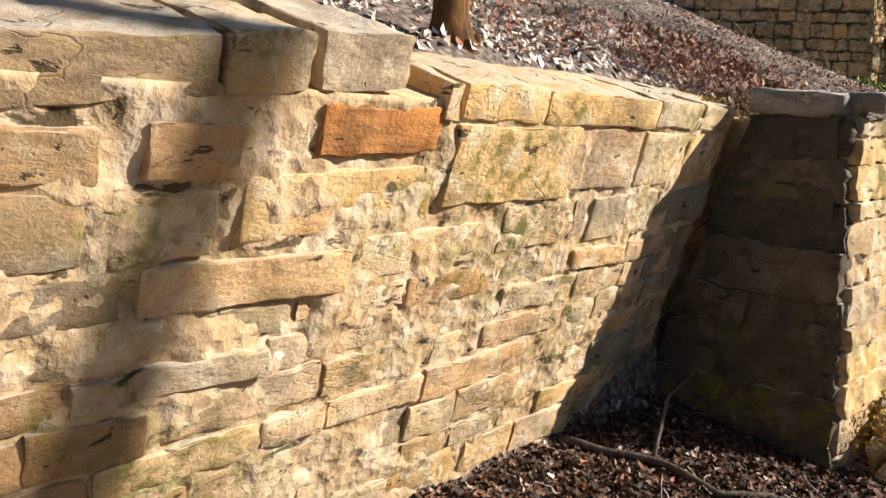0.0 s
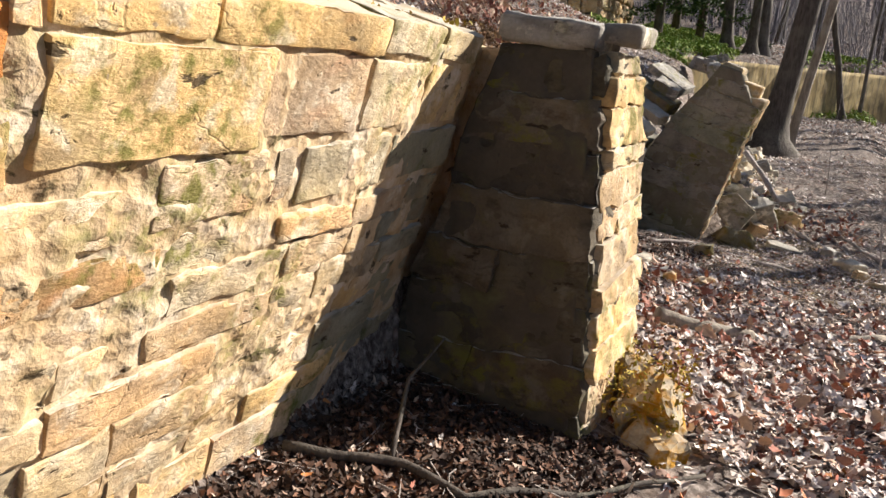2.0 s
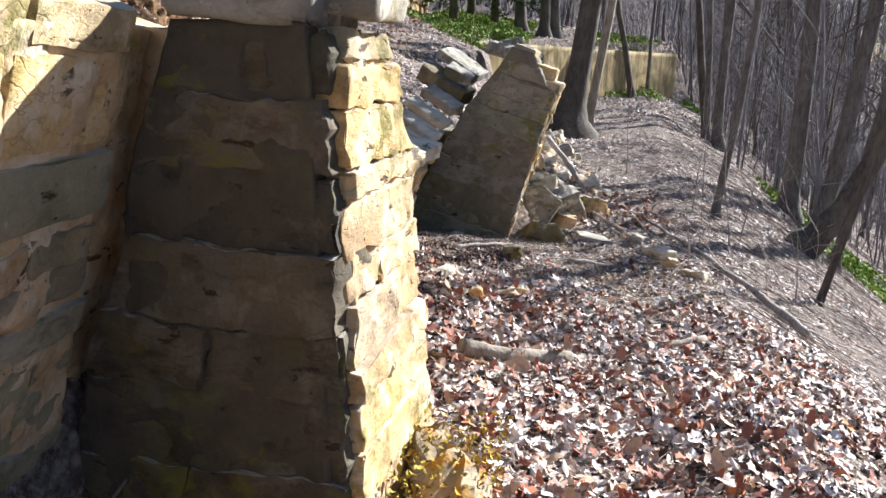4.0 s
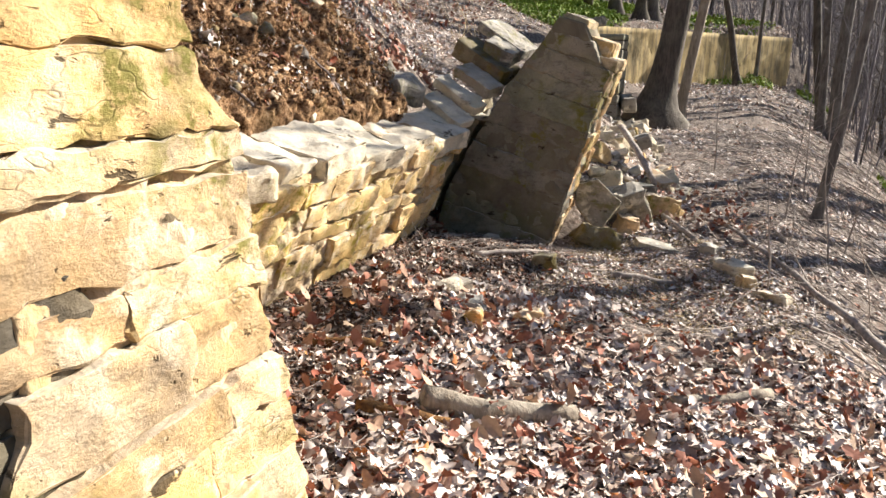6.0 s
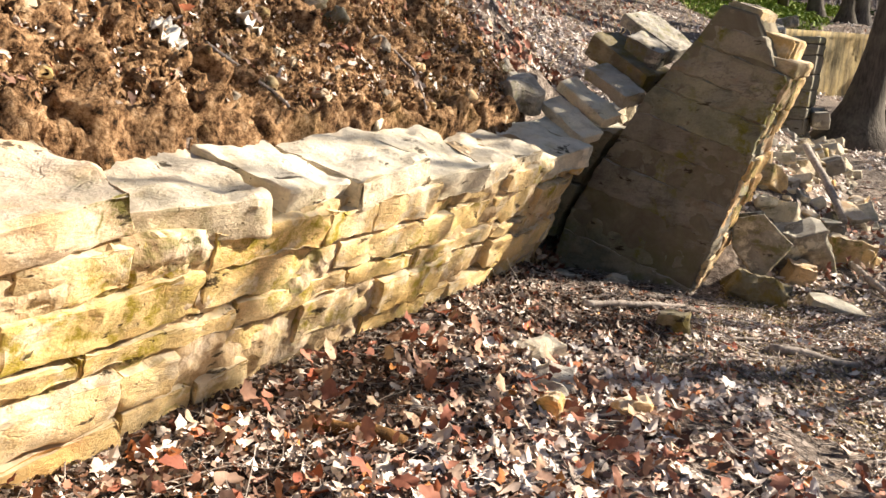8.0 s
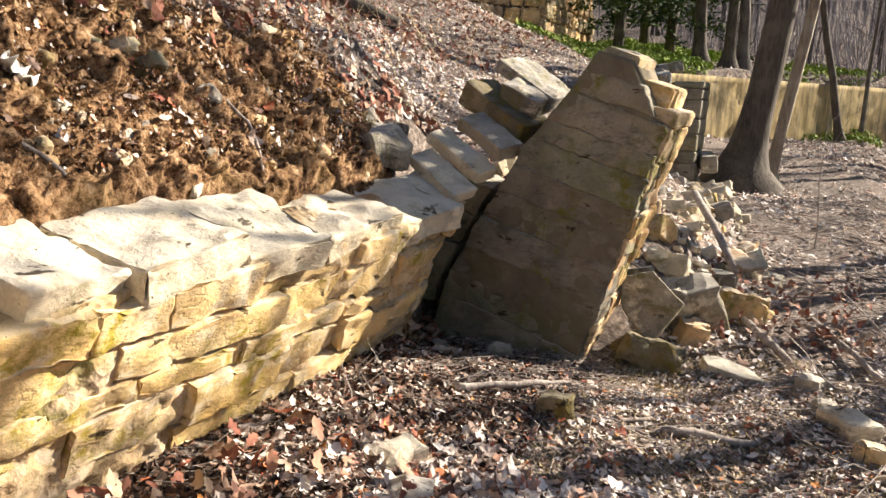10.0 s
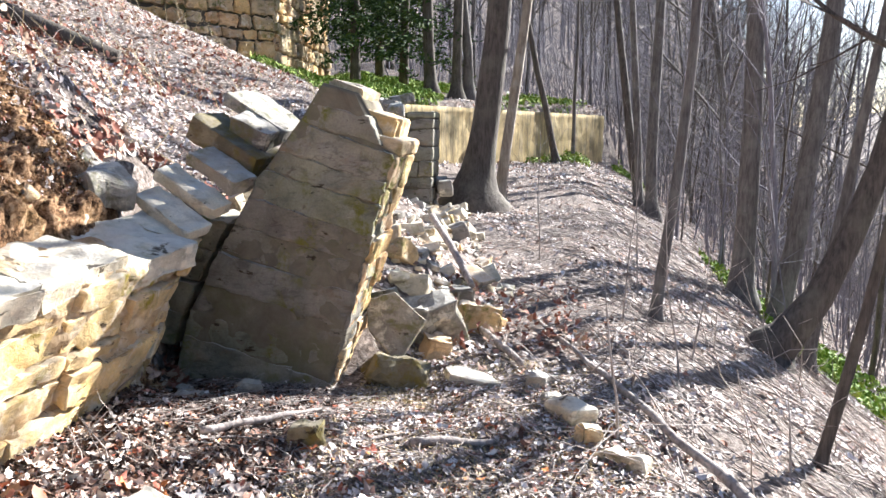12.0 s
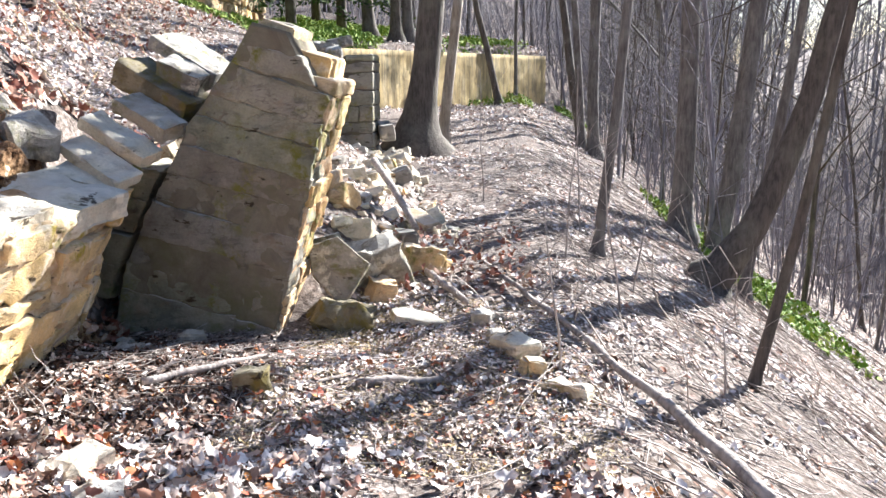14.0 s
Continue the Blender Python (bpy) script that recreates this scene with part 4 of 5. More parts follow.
tagged(part("stump", mesh_of("stump", vs, fs, RUSTWOOD)), "rust-brown rotten stump on the bank above the wall", "stump")


# ---- scattered litter ----
def fast_mesh(name, verts, faces, material):
    """A mesh from arrays: verts n x 3, faces m x k."""
    me = bpy.data.meshes.new(name)
    m, k = faces.shape
    me.vertices.add(len(verts))
    me.vertices.foreach_set("co", verts.astype(np.float32).ravel())
    me.loops.add(m * k)
    me.loops.foreach_set("vertex_index", faces.astype(np.int32).ravel())
    me.polygons.add(m)
    me.polygons.foreach_set("loop_start", np.arange(0, m * k, k, dtype=np.int32))
    me.update(calc_edges=True)
    me.validate()
    me.materials.append(material)
    return me


LOBES = np.array([(0.0, -1.0), (0.3, -0.68), (0.58, -0.52), (0.46, -0.18), (0.68, 0.16), (0.46, 0.36), (0.36, 0.76), (0.0, 1.0), (-0.36, 0.76), (-0.46, 0.36), (-0.68, 0.16), (-0.46, -0.18), (-0.58, -0.52), (-0.3, -0.68)])
OVAL = np.array([(0.0, -1.0), (0.5, -0.3), (0.45, 0.4), (0.0, 1.0), (-0.45, 0.4), (-0.5, -0.3)])


def scatter_leaves(name, zones, shape, material, label, seed, tilt=0.5, height=(0.004, 0.03), z_of=ground_z, category="leaves", drift=None):
    """Curled leaves over zones of (x0, x1, y0, y1, count, least, most); drift: how readily they lie outside their drifts."""
    r = np.random.RandomState(seed)
    xs, ys, ss = [], [], []
    for x0, x1, y0, y1, n, a, b in zones:
        xs.append(r.uniform(x0, x1, n)), ys.append(r.uniform(y0, y1, n)), ss.append(r.uniform(a, b, n))
    x, y, s = np.concatenate(xs), np.concatenate(ys), np.concatenate(ss) * 0.5
    e = 0.05
    z = z_of(x, y)
    gx_, gy_ = (z_of(x + e, y) - z) / e, (z_of(x, y + e) - z) / e
    ok = (np.abs(gx_) < 2.5) & (np.abs(gy_) < 2.5)
    if drift is not None:
        ok &= wobble(x, y, 1.5, 3.0) + 0.7 * wobble(x, y, 4.3, 1.0) + 0.5 * wobble(x, y, 9.0, 5.0) + r.normal(0, 0.45, len(x)) > -drift
    x, y, s, z, gx_, gy_ = [a[ok] for a in (x, y, s, z, gx_, gy_)]
    n = len(x)
    nrm = np.stack([-gx_, -gy_, np.ones(n)], 1) + r.normal(0, tilt, (n, 3)) * np.array((1, 1, 0.3))
    nrm /= np.linalg.norm(nrm, axis=1, keepdims=True)
    a = r.uniform(0, 2 * np.pi, n)
    t1 = np.stack([np.cos(a), np.sin(a), np.zeros(n)], 1)
    t1 -= nrm * (t1 * nrm).sum(1, keepdims=True)
    t1 /= np.linalg.norm(t1, axis=1, keepdims=True)
    t2 = np.cross(nrm, t1)
    pts = np.concatenate([[(0.0, 0.0)], shape])
    m = len(pts)
    curl, cup = r.uniform(-0.7, 1.0, n), r.uniform(-0.4, 0.7, n)
    w = r.uniform(0.6, 1.0, n)
    px, py = pts[:, 0][None] * w[:, None], np.broadcast_to(pts[:, 1][None], (n, m))
    pz = curl[:, None] * px ** 2 + cup[:, None] * py ** 2 + r.normal(0, 0.10, (n, m))
    pz[:, 0] *= 0.3
    base = np.stack([x, y, z + r.uniform(*height, n)], 1)
    v = base[:, None] + s[:, None, None] * (px[..., None] * t1[:, None] + py[..., None] * t2[:, None] + pz[..., None] * nrm[:, None])
    k = np.arange(1, m)
    tri = np.stack([np.zeros(m - 1, int), k, np.roll(k, -1)], 1)
    f = (np.arange(n)[:, None, None] * m + tri[None]).reshape(-1, 3)
    ob = new(name, fast_mesh(name, v.reshape(-1, 3), f, material))
    return tagged(ob, label, category, kind="stuff")


scatter_leaves("leaf_litter", [(-2.2, 1.4, 4.2, 7.8, 10000, 0.045, 0.125), (-2.25, 0.4, 7.2, 9.2, 3800, 0.025, 0.075), (-0.9, 1.0, 1.2, 4.4, 1800, 0.04, 0.10), (-2.1, -1.2, 2.4, 4.0, 150, 0.03, 0.07), (-2.2, 0.8, 4.2, 9.8, 18000, 0.010, 0.035)], LOBES, LEAF, "dry red-brown and bleached oak leaves on the path", 1, 0.38, drift=0.5)
scatter_leaves("slope_leaves", [(0.3, 6, 4, 16, 34000, 0.03, 0.09), (1, 15, 10, 38, 36000, 0.05, 0.12), (-1.5, 1.5, 10, 30, 8500, 0.05, 0.1), (-2.9, -0.3, 10, 17, 3500, 0.05, 0.1)], OVAL, LEAF_PALE, "dry bleached leaves on the wooded slope", 2, 0.35, drift=0.0)
scatter_leaves("hill_leaves", [(-6.0, -2.6, 1.5, 13, 24000, 0.03, 0.085), (-12, -3.2, 4, 24, 30000, 0.04, 0.09), (-4, 2, 22, 48, 8000, 0.08, 0.16)], OVAL, LEAF_PALE, "dry bleached leaves covering the hillside", 3, drift=0.3)
scatter_leaves("russet_leaves", [(-5.5, -2.8, 3.5, 9.8, 1500, 0.04, 0.10), (-9, -4.0, 8, 17, 3500, 0.05, 0.10), (-2.2, 0.8, 4.4, 7.4, 700, 0.05, 0.12), (-1.0, 0.3, 10.5, 12.5, 250, 0.05, 0.1), (-3.1, -2.35, 9.2, 10.4, 300, 0.06, 0.12)], LOBES, LEAF_RED, "russet oak leaves lying on the ground", 4, 0.8, (0.01, 0.12))
# Dark leaf mould, which also paints in the shade at the wall foot.
HUMUS = leaf_material("dark_humus", [(0.0, (0.025, 0.016, 0.012)), (0.45, (0.06, 0.036, 0.026)), (0.75, (0.13, 0.07, 0.045)), (0.92, (0.24, 0.12, 0.075)), (1.0, (0.5, 0.4, 0.32))])
scatter_leaves("damp_litter", [(-2.2, -0.8, 1.4, 4.0, 15000, 0.02, 0.065), (-2.35, -1.2, 4.3, 9.4, 12000, 0.02, 0.06)], OVAL, HUMUS, "dark leaf mould along the wall foot, partly painted shade", 12, 0.5, (0.006, 0.028))
scatter_leaves("bleached_leaves", [(-1.5, 1.6, 4.2, 8.0, 5500, 0.05, 0.125), (-1.0, 0.6, 7.6, 10.2, 5000, 0.012, 0.05)], LOBES, LEAF_PALE, "bleached oak leaves lying over the path", 14, 0.3, (0.01, 0.035), drift=0.15)
scatter_leaves("brush_leaves", [(-4.7, -3.1, 7.2, 9.4, 900, 0.05, 0.11)], LOBES, LEAF_RED, "russet oak leaves hanging on low brush", 13, 1.2, (0.05, 0.5))
scatter_leaves("soil_leaves", [(-3.3, -2.3, 4.8, 9.2, 460, 0.03, 0.09), (-3.4, -2.35, 4.7, 9.2, 3000, 0.008, 0.03)], LOBES, LEAF, "few dead leaves on the soil bank", 5, 0.8, (0.10, 0.17))
scatter_leaves("soil_crumbs", [(-3.45, -2.36, 4.7, 9.2, 16000, 0.012, 0.045)], OVAL, SOIL, "dark crumbs and root fibres of the slumped soil", 6, 1.2, (0.06, 0.17), category="soil")
scatter_leaves("moss_tufts", [(-1.08, -0.7, 4.0, 4.7, 700, 0.015, 0.04)], OVAL, MOSS, "golden moss tufts on a boulder", 6, 1.0, (0.12, 0.34), category="moss")
scatter_leaves("path_crumbs", [(-1.25, -0.7, 9.3, 9.9, 700, 0.012, 0.04), (-1.2, 0.6, 7.8, 10.4, 10000, 0.010, 0.034)], OVAL, STRAW, "pale yellow crumbs of stone and straw on the path", 7, 0.6, (0.0, 0.02), category="crumbs")
scatter_leaves("wall_top_moss", [(-2.2, -1.75, 1.5, 3.8, 260, 0.02, 0.05)], OVAL, MOSS, "golden moss on the wall top", 8, 0.8, (0.04, 0.06), lambda x, y: np.full(np.shape(x), 1.64), "moss")
scatter_leaves("green_carpet", [(-5.6, -2.9, 18.4, 25, 14000, 0.06, 0.13), (-6.6, -3.4, 23, 31, 20000, 0.08, 0.16), (2.8, 3.9, 17, 20, 900, 0.08, 0.16), (1.9, 2.9, 29.5, 32, 900, 0.1, 0.2), (-1.5, 1.0, 26, 31, 1500, 0.1, 0.18), (4.0, 5.5, 15.5, 18, 700, 0.08, 0.16), (3.0, 4.4, 14.6, 17.6, 2200, 0.07, 0.14)], OVAL, GRASS, "bright green creeping leaves on the slope", 9, 0.9, (0.02, 0.16), category="plants")


def scatter_sticks(name, zones, material, label, seed, category="twigs"):
    """Thin crooked sticks over zones of (x0, x1, y0, y1, count, least, most, radius, rise, way or None)."""
    r = random.Random(seed)
    vs, fs = [], []
    for x0, x1, y0, y1, n, a, b, rad, rise, way in zones:
        for _ in range(n):
            x, y, ln = r.uniform(x0, x1), r.uniform(y0, y1), r.uniform(a, b)
            ang = r.uniform(0, 2 * math.pi) if way is None else radians(way) + r.gauss(0, 0.6)
            pts, rr = [], rad * r.uniform(0.5, 1.3)
            up, bend = r.uniform(0.2, 1.0) * rise, r.gauss(0, 0.35)
            for k in range(5):
                f = k / 4
                px, py = x + math.cos(ang) * ln * f * (1 - 0.6 * rise) + r.gauss(0, 0.018) * ln, y + math.sin(ang) * ln * f * (1 - 0.6 * rise) + r.gauss(0, 0.018) * ln
                ang += bend / 4
                pts.append((px, py, rr))
            z = ground_z(np.array([p[0] for p in pts]), np.array([p[1] for p in pts]))
            lift = r.uniform(0.0, 0.03)
            if abs(z[0] - z[-1]) > ln * 1.2:
                continue
            tube([(p[0], p[1], zz + rr + lift + up * ln * k / 4) for k, (p, zz) in enumerate(zip(pts, z))], [rr * (1 - 0.15 * k) for k in range(5)], 3, vs, fs, False)
    ob = new(name, fast_mesh(name, np.array([tuple(v) for v in vs]), np.array(fs), material))
    return tagged(ob, label, category, kind="stuff")


scatter_sticks("twigs", [(-2.2, 0.8, 4.3, 10, 2600, 0.06, 0.4, 0.0035, 0.06, None), (-2.1, 0.6, 1.2, 4.3, 260, 0.06, 0.35, 0.004, 0.08, None), (-2.2, -1.2, 8.3, 9.3, 120, 0.15, 0.5, 0.004, 0.12, 35)], TWIG, "thin dry twigs strewn over the path", 71)
scatter_sticks("slope_sticks", [(0.2, 4, 7, 18, 900, 0.3, 1.5, 0.006, 0.07, -52), (0.5, 8, 10, 30, 450, 0.6, 2.2, 0.010, 0.07, -50), (-0.6, 1.0, 9, 17, 260, 0.3, 1.0, 0.006, 0.1, None)], TWIG, "dead sticks lying down the slope", 72)
scatter_sticks("dry_stems", [(-5, -2.7, 2.5, 9, 260, 0.15, 0.5, 0.0025, 0.8, None), (-8, -3, 8, 18, 420, 0.2, 0.8, 0.004, 0.8, None), (-3.2, -2.3, 5, 9.2, 160, 0.1, 0.35, 0.003, 0.5, None)], STRAW, "pale dry stems standing on the bank", 73, "dry stems")
scatter_sticks("brambles", [(0.2, 3.0, 8.5, 16, 60, 0.6, 1.6, 0.006, 0.75, None), (-7, -4, 9, 16, 60, 0.6, 1.6, 0.007, 0.6, None), (-2.4, -1.9, 7.6, 8.6, 14, 0.2, 0.5, 0.004, 0.8, None), (-4.7, -3.1, 7.2, 9.4, 60, 0.4, 0.9, 0.006, 0.7, None)], TWIG, "thin bare brambles and shoots", 74, "brambles")


# ---- trees ----
def crooked(rng, base, way, length, n, wander, up=0.0):
    pts, d = [Vector(base)], Vector(way).normalized()
    for _ in range(n):
        d = (d + Vector((rng.gauss(0, wander), rng.gauss(0, wander), rng.gauss(0, wander) + up))).normalized()
        pts.append(pts[-1] + d * (length / n))
    return pts


def tree_parts(seed, height, r, path=None, first=0.35, limbs=16, twigs=6, sides=9, flare=0.9, reach=0.30, lean=(0, 0)):
    """Trunk and crown lists of a bare tree at the origin."""
    rng = random.Random(seed)
    tv, tf, cv, cf = [], [], [], []
    if path:
        pts = [Vector(p) for p in path]
        while pts[-1].z < height:
            d = (pts[-1] - pts[-2]).normalized()
            pts.append(pts[-1] + (d + Vector((rng.gauss(0, 0.05), rng.gauss(0, 0.05), 0.12))).normalized() * 1.2)
    else:
        pts = crooked(rng, (0, 0, 0), (lean[0], lean[1], 1), height, 12, 0.035, 0.03)
    n = len(pts)
    fine = []
    for a, b in zip(pts[:2], pts[1:2]):
        fine += [a.lerp(b, k / 5) for k in range(5)]
    fine += pts[1:]
    total = fine[-1].z
    radii = [r * (1 - 0.8 * p.z / total) * (1 + flare * math.exp(-max(p.z, 0) / (r * 1.4))) for p in fine]
    tube([Vector((0, 0, -0.4)) + fine[0]] + fine, [radii[0] * 1.15] + radii, sides, tv, tf)
    if flare > 0.5:
        tv = [v + Vector((v.x, v.y, 0)) * (0.22 * noise.noise(Vector((math.atan2(v.y, v.x) * 1.6, seed, 0)))) * math.exp(-max(v.z, 0) / 0.5) for v in tv]
    for k in range(limbs):
        f = first + (0.97 - first) * (k + rng.random()) / limbs
        z = f * total
        j = max(i for i, p in enumerate(fine) if p.z <= z)
        q = fine[min(j + 1, len(fine) - 1)]
        p = fine[j].lerp(q, (z - fine[j].z) / max(1e-6, q.z - fine[j].z)) if q is not fine[j] else fine[j]
        rad = r * (1 - 0.8 * f)
        a = k * 2.4 + rng.uniform(-0.5, 0.5)
        ln = height * reach * (1.15 - f) * rng.uniform(0.5, 1.3) + 0.5
        limb = crooked(rng, p, (math.cos(a), math.sin(a), rng.uniform(0.5, 1.4)), ln, 5, 0.13, 0.06)
        rl = min(rad * 0.5, 0.012 + 0.016 * ln)
        tube(limb, [rl * (1 - 0.16 * i) for i in range(6)], 4, cv, cf, False)
        for _ in range(twigs):
            i = rng.randrange(1, 6)
            w = (limb[i] - limb[i - 1]).normalized() + Vector((rng.gauss(0, 0.7), rng.gauss(0, 0.7), rng.gauss(0.1, 0.5)))
            tw = crooked(rng, limb[i], w, ln * rng.uniform(0.2, 0.55), 3, 0.2, 0.04)
            tube(tw, [rl * 0.35, rl * 0.26, rl * 0.18, rl * 0.08], 3, cv, cf, False)
            if twigs > 5:
                w2 = (tw[2] - tw[1]).normalized() + Vector((rng.gauss(0, 0.8), rng.gauss(0, 0.8), rng.gauss(0, 0.5)))
                tube(crooked(rng, tw[1], w2, ln * 0.25, 2, 0.2), [rl * 0.2, rl * 0.13, rl * 0.05], 3, cv, cf, False)
    return tv, tf, cv, cf


def tree_thing(x, y, label, material=BARK, name="bare_tree", group="", **how):
    tv, tf, cv, cf = tree_parts(**how)
    root = new(name)
    root.location = (x, y, float(ground_z(x, y)))
    part("trunk", mesh_of("trunk", tv, tf, material), root)
    part("crown", fast_mesh("crown", np.array([tuple(v) for v in cv]), np.array(cf), material), root, "bare twiggy crown")
    return tagged(root, label, "tree", group)


tree_thing(-1.36, 17.7, "large grey beech-like trunk with flared roots by the path", BARK_DARK, seed=1, height=17, r=0.235, flare=1.7, sides=16, lean=(0.10, 0.02), first=0.45)
# Paler bark puts the sun on this trunk into its colour.
tree_thing(-0.98, 18.5, "slim sunlit trunk close behind a larger tree", BARK_PALE, seed=2, height=14, r=0.10, lean=(0.05, 0.0), first=0.5)
tree_thing(-3.47, 26.2, "dark straight trunk on the terrace", BARK_DARK, seed=3, height=17, r=0.17, lean=(-0.07, 0), first=0.4)
tree_thing(-2.75, 26.2, "dark twin trunk on the terrace", BARK_DARK, seed=4, height=16, r=0.15, lean=(0.0, 0), first=0.4)
tree_thing(-2.45, 26.6, "grey twin trunk on the terrace", BARK, seed=5, height=16, r=0.15, lean=(0.01, 0), first=0.4)
tree_thing(0.05, 26.2, "thin dark tree leaning over the path", BARK_DARK, seed=6, height=10, r=0.10, lean=(-0.24, 0.05), first=0.4, limbs=12)
tree_thing(0.55, 28.0, "thin upright young tree by the terrace wall", BARK, seed=7, height=10, r=0.06, lean=(0.01, 0), limbs=9)
tree_thing(2.05, 23.3, "crooked tree leaning away from the slope", BARK_DARK, seed=8, height=12, r=0.11, lean=(-0.22, 0.05), limbs=10)
tree_thing(2.15, 22.0, "grey forked tree on the slope's shoulder", BARK, seed=9, height=16, r=0.13, lean=(-0.01, 0), first=0.3)
tree_thing(1.95, 22.6, "slender grey tree beside a forked one", BARK, seed=10, height=14, r=0.09, lean=(-0.03, 0), limbs=9)
tree_thing(1.0, 12.3, "slim grey tree rooted on the slope", BARK, seed=11, height=11, r=0.055, flare=0.8, path=[(0, 0, 0), (0.04, 0, 0.45), (0.16, 0.1, 1.4), (0.26, 0.2, 2.6)], limbs=14)
tree_thing(2.8, 16.5, "tall grey tree on the slope", BARK, seed=12, height=16, r=0.16, lean=(0.07, 0), first=0.3)
tree_thing(3.3, 16.4, "leaning grey tree on the slope", BARK, seed=13, height=16, r=0.15, lean=(0.17, 0), first=0.3)
tree_thing(2.42, 13.6, "stout tree with a curved leaning base", BARK_DARK, seed=14, height=7, r=0.16, flare=0.9, sides=14, path=[(0, 0, 0), (0.2, 0, 0.2), (0.5, 0, 0.65), (0.78, 0.05, 1.3), (1.05, 0.1, 2.1), (1.2, 0.1, 2.9)], first=0.35)
tree_thing(1.86, 10.2, "thin dark young tree leaning outward", BARK_DARK, seed=15, height=6, r=0.042, flare=0.3, path=[(0, 0, 0), (0.1, 0, 0.5), (0.22, 0.02, 1.1), (0.34, 0.05, 1.8)], limbs=10)
tree_thing(3.15, 14.5, "slender grey tree leaning over the valley", BARK, seed=16, height=13, r=0.07, lean=(0.16, 0), limbs=10)
tree_thing(4.85, 8.41, "grey tree on the slope beside the path", BARK, seed=17, height=14, r=0.19, lean=(0.03, -0.02), first=0.75, limbs=8)

# thin shoots beside the path
for k, (x, y, h, lx) in enumerate([(0.38, 9.05, 1.0, 0.02), (0.95, 10.5, 1.5, -0.06), (1.5, 9.65, 0.7, -0.05), (0.92, 13.1, 1.8, 0.0), (0.62, 11.5, 1.3, 0.05), (1.2, 11.4, 1.2, 0.1), (-0.15, 14.2, 1.6, 0.0)]):
    tree_thing(x, y, "thin bare shoot on the slope", TWIG, "sapling", "shoots on the slope", seed=80 + k, height=h, r=0.010, flare=0.2, sides=5, limbs=5, twigs=2, lean=(lx, 0.03), first=0.4)

# woodland on the slope: a few kinds, copied
SUN_RUN = math.cos(radians(SUN_AZ)) / math.sin(radians(SUN_AZ))


def shades_walls(x, y):
    return x < 18 and 0.3 < y - (x + 1.7) * SUN_RUN < 9.6


rng = random.Random(91)
kinds = [tree_thing(20 + 2 * k, -30, "bare grey woodland tree on the slope", (BARK, BARK_DARK, BARK)[k % 3], "bare_tree", "woodland trees", seed=100 + k, height=13 + 1.2 * k, r=0.05 + 0.016 * k, lean=(0.05 * (k % 3), 0), limbs=20, first=0.2, twigs=8) for k in range(6)]
n = 0
while n < 46:
    x, y = 4.4 + 19 * rng.random() ** 1.2, rng.uniform(11, 52)
    if shades_walls(x, y) or (9.6 < y - (x + 1.7) * SUN_RUN < 24 and rng.random() < 0.6) or x < 2.4 + max(0, y - 20) * 0.03:
        continue
    copy_thing(rng.choice(kinds), pose(x, y, float(ground_z(x, y)), rng.uniform(-3, 3), rng.uniform(-1, 7), rng.uniform(0, 360)) @ Matrix.Scale(rng.uniform(0.6, 1.0), 4))
    n += 1
for k in range(26):
    x, y = rng.uniform(-9, 3), rng.uniform(33, 60)
    copy_thing(rng.choice(kinds), pose(x, y, float(ground_z(x, y)), rng.uniform(-3, 3), rng.uniform(-3, 3), rng.uniform(0, 360)) @ Matrix.Scale(rng.uniform(0.7, 1.1), 4))

young = [tree_thing(40 + 2 * k, -30, "slender young bare tree in the woods", (BARK, HAZE_BARK, BARK_DARK)[k % 3], "bare_tree", "young trees", seed=130 + k, height=4.5 + k, r=0.022 + 0.006 * k, flare=0.2, sides=6, lean=(0.06 * (k % 2), 0), limbs=18, twigs=6, first=0.12, reach=0.22) for k in range(5)]
n = 0
while n < 80:
    x, y = 2.3 + 12 * rng.random() ** 1.3, rng.uniform(11, 40)
    if shades_walls(x, y) and x < 8:
        continue
    copy_thing(rng.choice(young), pose(x, y, float(ground_z(x, y)), rng.uniform(-5, 5), rng.uniform(-3, 9), rng.uniform(0, 360)) @ Matrix.Scale(rng.uniform(0.7, 1.2), 4))
    n += 1

# distant woods as one mass
protos = []
for k in range(7):
    tv, tf, cv, cf = tree_parts(seed=200 + k, height=13, r=0.11, limbs=18, twigs=7, sides=5, flare=0.2, first=0.25)
    quads = np.array([f for f in tf if len(f) == 4] + [tuple(i + len(tv) for i in f) for f in cf])
    protos.append((np.array([tuple(v) for v in tv + cv]), quads))
av, af, off = [], [], 0
for k in range(640):
    if k < 330:
        x, y = rng.uniform(8, 95), rng.uniform(2, 130)
        if x < 24 and y < 50 and rng.random() < 0.5:
            continue
    else:
        x, y = rng.uniform(-40, 25), rng.uniform(42, 110)
    if shades_walls(x, y) or (x < 24 and -6 < y - (x + 1.7) * SUN_RUN < 14):
        continue
    v, f = protos[k % 7]
    a, s = rng.uniform(0, 6.28), rng.uniform(0.7, 1.2)
    rot = np.array(((math.cos(a), -math.sin(a), 0), (math.sin(a), math.cos(a), 0), (rng.uniform(-0.03, 0.06), 0, 1)))
    av.append((v * s) @ rot.T + np.array((x, y, float(ground_z(x, y)) - 0.1)))
    af.append(f + off)
    off += len(v)
woods = new("distant_woods", fast_mesh("distant_woods", np.concatenate(av), np.concatenate(af), HAZE_BARK))
tagged(woods, "grey mass of bare distant trees, haze put into their bark colour", "woods", kind="stuff")


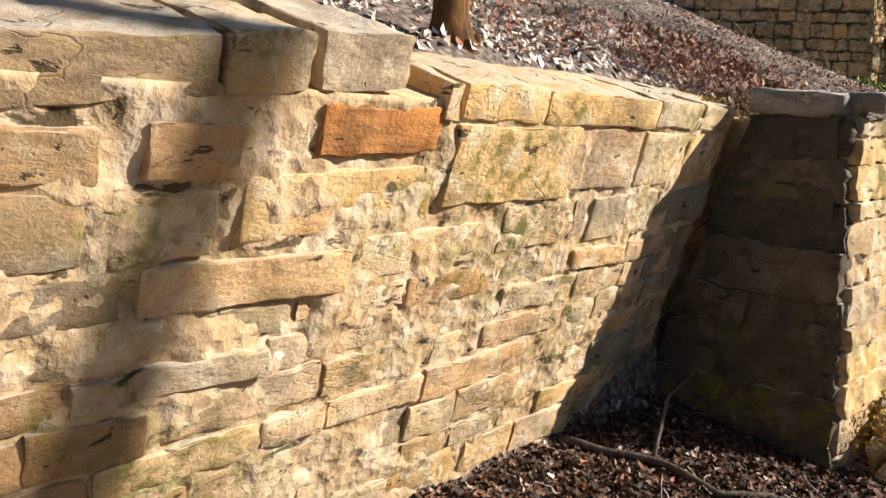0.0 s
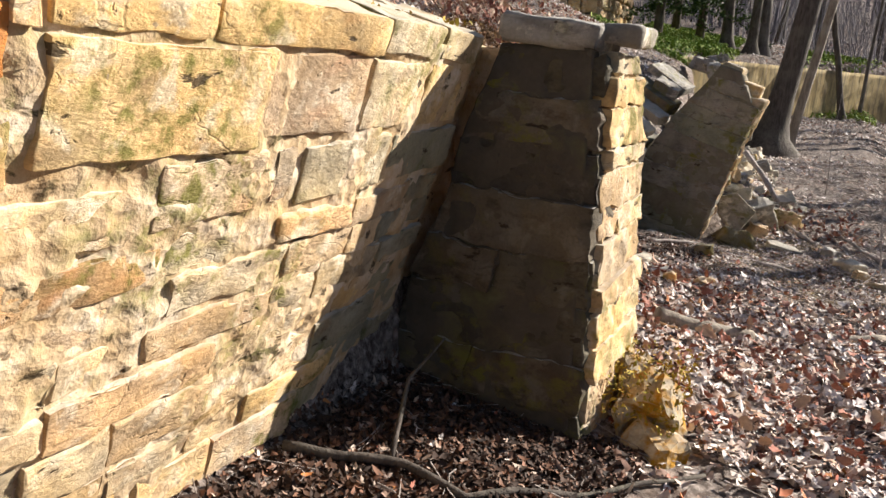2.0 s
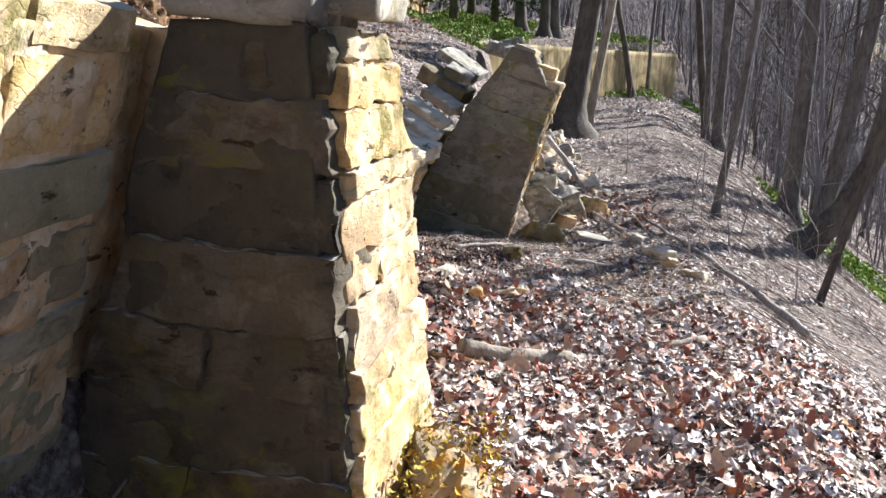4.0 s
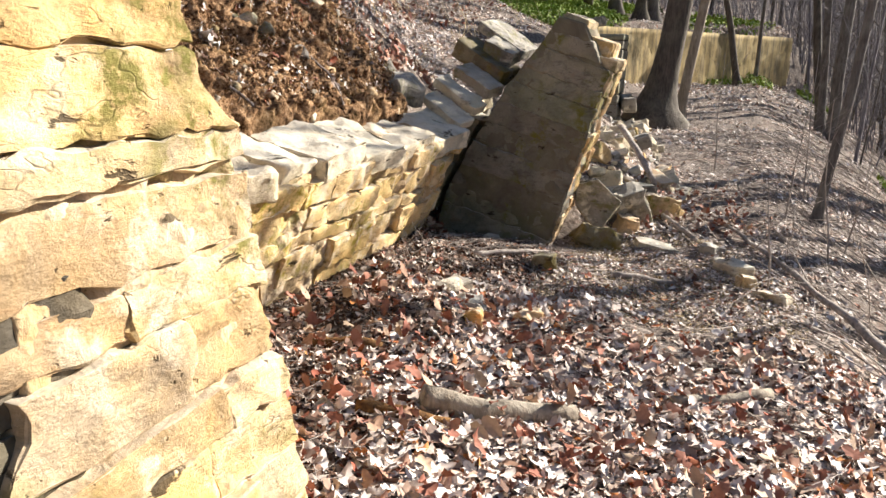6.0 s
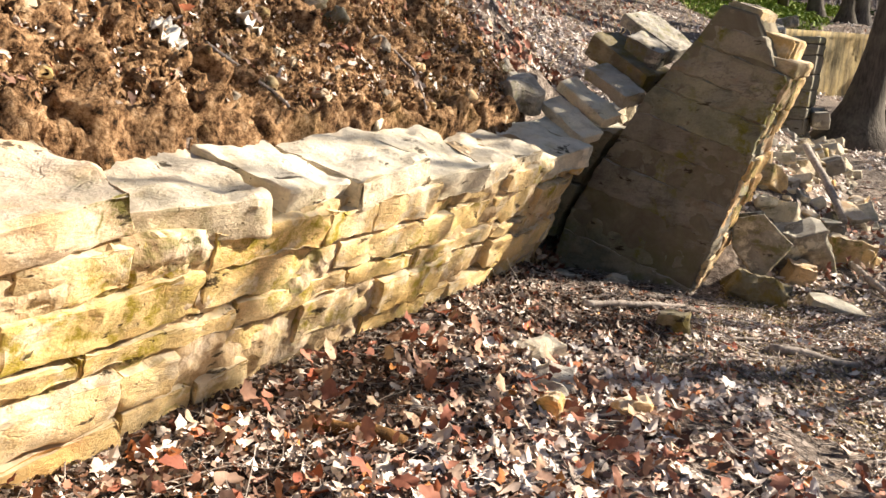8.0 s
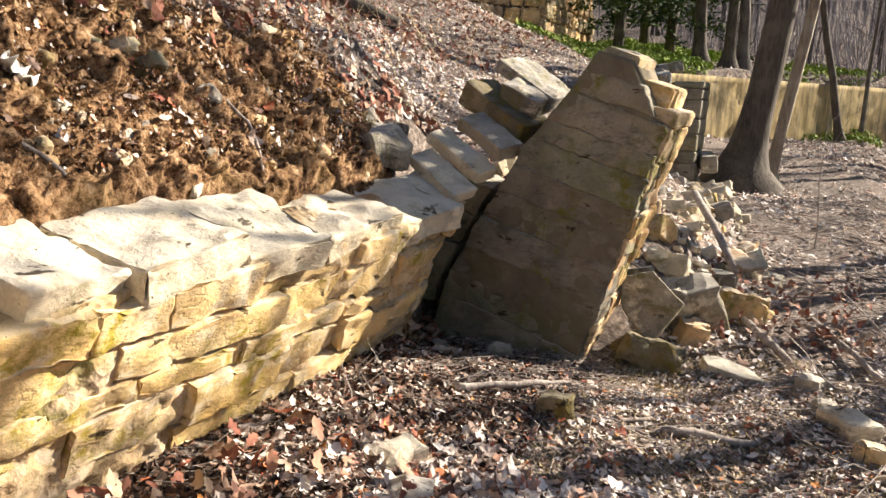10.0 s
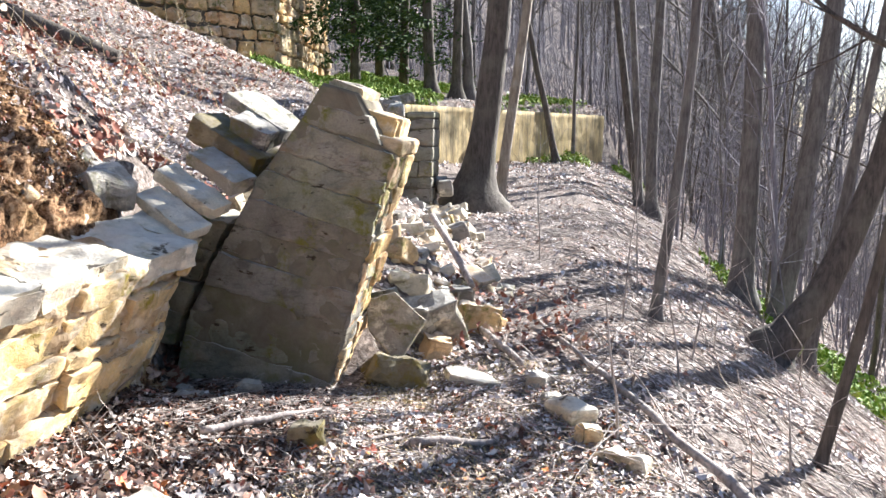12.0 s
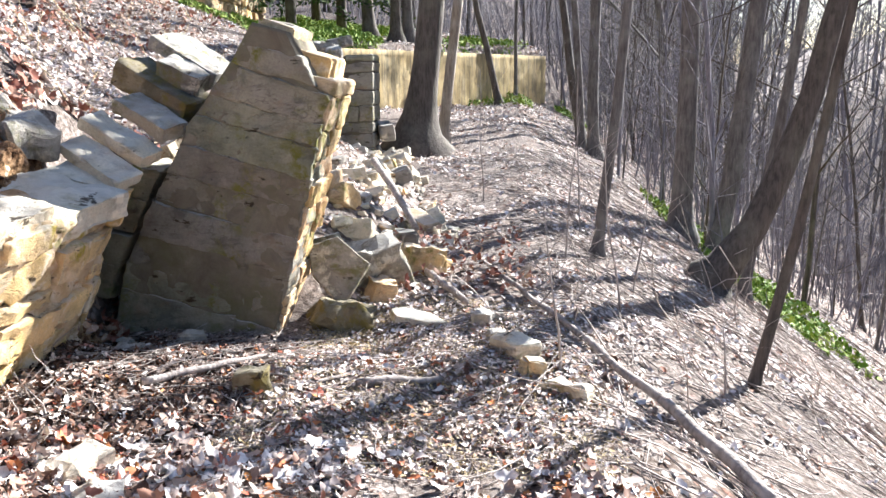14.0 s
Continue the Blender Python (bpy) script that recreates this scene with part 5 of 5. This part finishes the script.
# undergrowth: whips and saplings too many to count
rngb = random.Random(97)
bv, bf = [], []
for k in range(3600):
    if k < 2300:
        x, y = 3.2 + 34 * rngb.random() ** 1.2, rngb.uniform(11, 60)
        if shades_walls(x, y) and x < 12:
            continue
    else:
        x, y = rngb.uniform(-9, 8), rngb.uniform(31, 62)
    h = rngb.uniform(0.8, 4.5)
    p = (x, y, float(ground_z(x, y)) - 0.05)
    st = crooked(rngb, p, (rngb.gauss(0, 0.15), rngb.gauss(0, 0.15), 1), h, 4, 0.09)
    r0 = 0.006 + 0.005 * h
    tube(st, [r0, r0 * 0.8, r0 * 0.6, r0 * 0.4, r0 * 0.15], 3, bv, bf, False)
    for _ in range(4):
        i = rngb.randrange(1, 5)
        tw = crooked(rngb, st[i], (rngb.gauss(0, 1), rngb.gauss(0, 1), rngb.uniform(0.2, 1.2)), h * rngb.uniform(0.15, 0.4), 2, 0.2)
        tube(tw, [r0 * 0.4, r0 * 0.3, r0 * 0.1], 3, bv, bf, False)
tagged(new("undergrowth", fast_mesh("undergrowth", np.array([tuple(v) for v in bv]), np.array(bf), HAZE_BARK)), "thin grey bare undergrowth between the trees", "undergrowth", kind="stuff")


# evergreens beyond the green patch
def evergreen(x, y, height, seed):
    rng = random.Random(seed)
    root = new("evergreen_tree")
    root.location = (x, y, float(ground_z(x, y)))
    tv, tf = [], []
    tube(crooked(rng, (0, 0, -0.3), (0, 0, 1), height, 8, 0.01), [0.16 * (1 - 0.11 * k) for k in range(9)], 8, tv, tf)
    part("trunk", mesh_of("trunk", tv, tf, BARK_DARK), root)
    nv, nf = [], []
    for k in range(90):
        z = height * (0.11 + 0.86 * k / 90)
        a, ln = k * 2.4, (1.0 - z / height) * 2.3 + 0.4
        br = crooked(rng, (0, 0, z), (math.cos(a), math.sin(a), 0.05), ln, 6, 0.06, -0.07)
        for i in range(1, 7):
            for _ in range(24):
                p = br[i].lerp(br[i - 1], rng.random()) + Vector((rng.gauss(0, 0.11), rng.gauss(0, 0.11), rng.gauss(-0.05, 0.06)))
                d = Vector((rng.gauss(0, 1), rng.gauss(0, 1), rng.gauss(-0.3, 0.5))).normalized() * rng.uniform(0.09, 0.2)
                w = d.orthogonal().normalized() * 0.022
                b = len(nv)
                nv += [p - w, p + d * 0.5 - w * 1.6, p + d, p + d * 0.5 + w * 1.6]
                nf.append((b, b + 1, b + 2, b + 3))
    part("foliage", fast_mesh("foliage", np.array([tuple(v) for v in nv]), np.array(nf), NEEDLES), root, "dark drooping evergreen foliage")
    return tagged(root, "dark green drooping evergreen beside the back wall", "tree", "evergreens")


for x, y, h, sd in [(-5.5, 25.6, 9, 1), (-4.5, 27.4, 10, 2), (-5.6, 29.0, 11, 3)]:
    evergreen(x, y, h, sd)
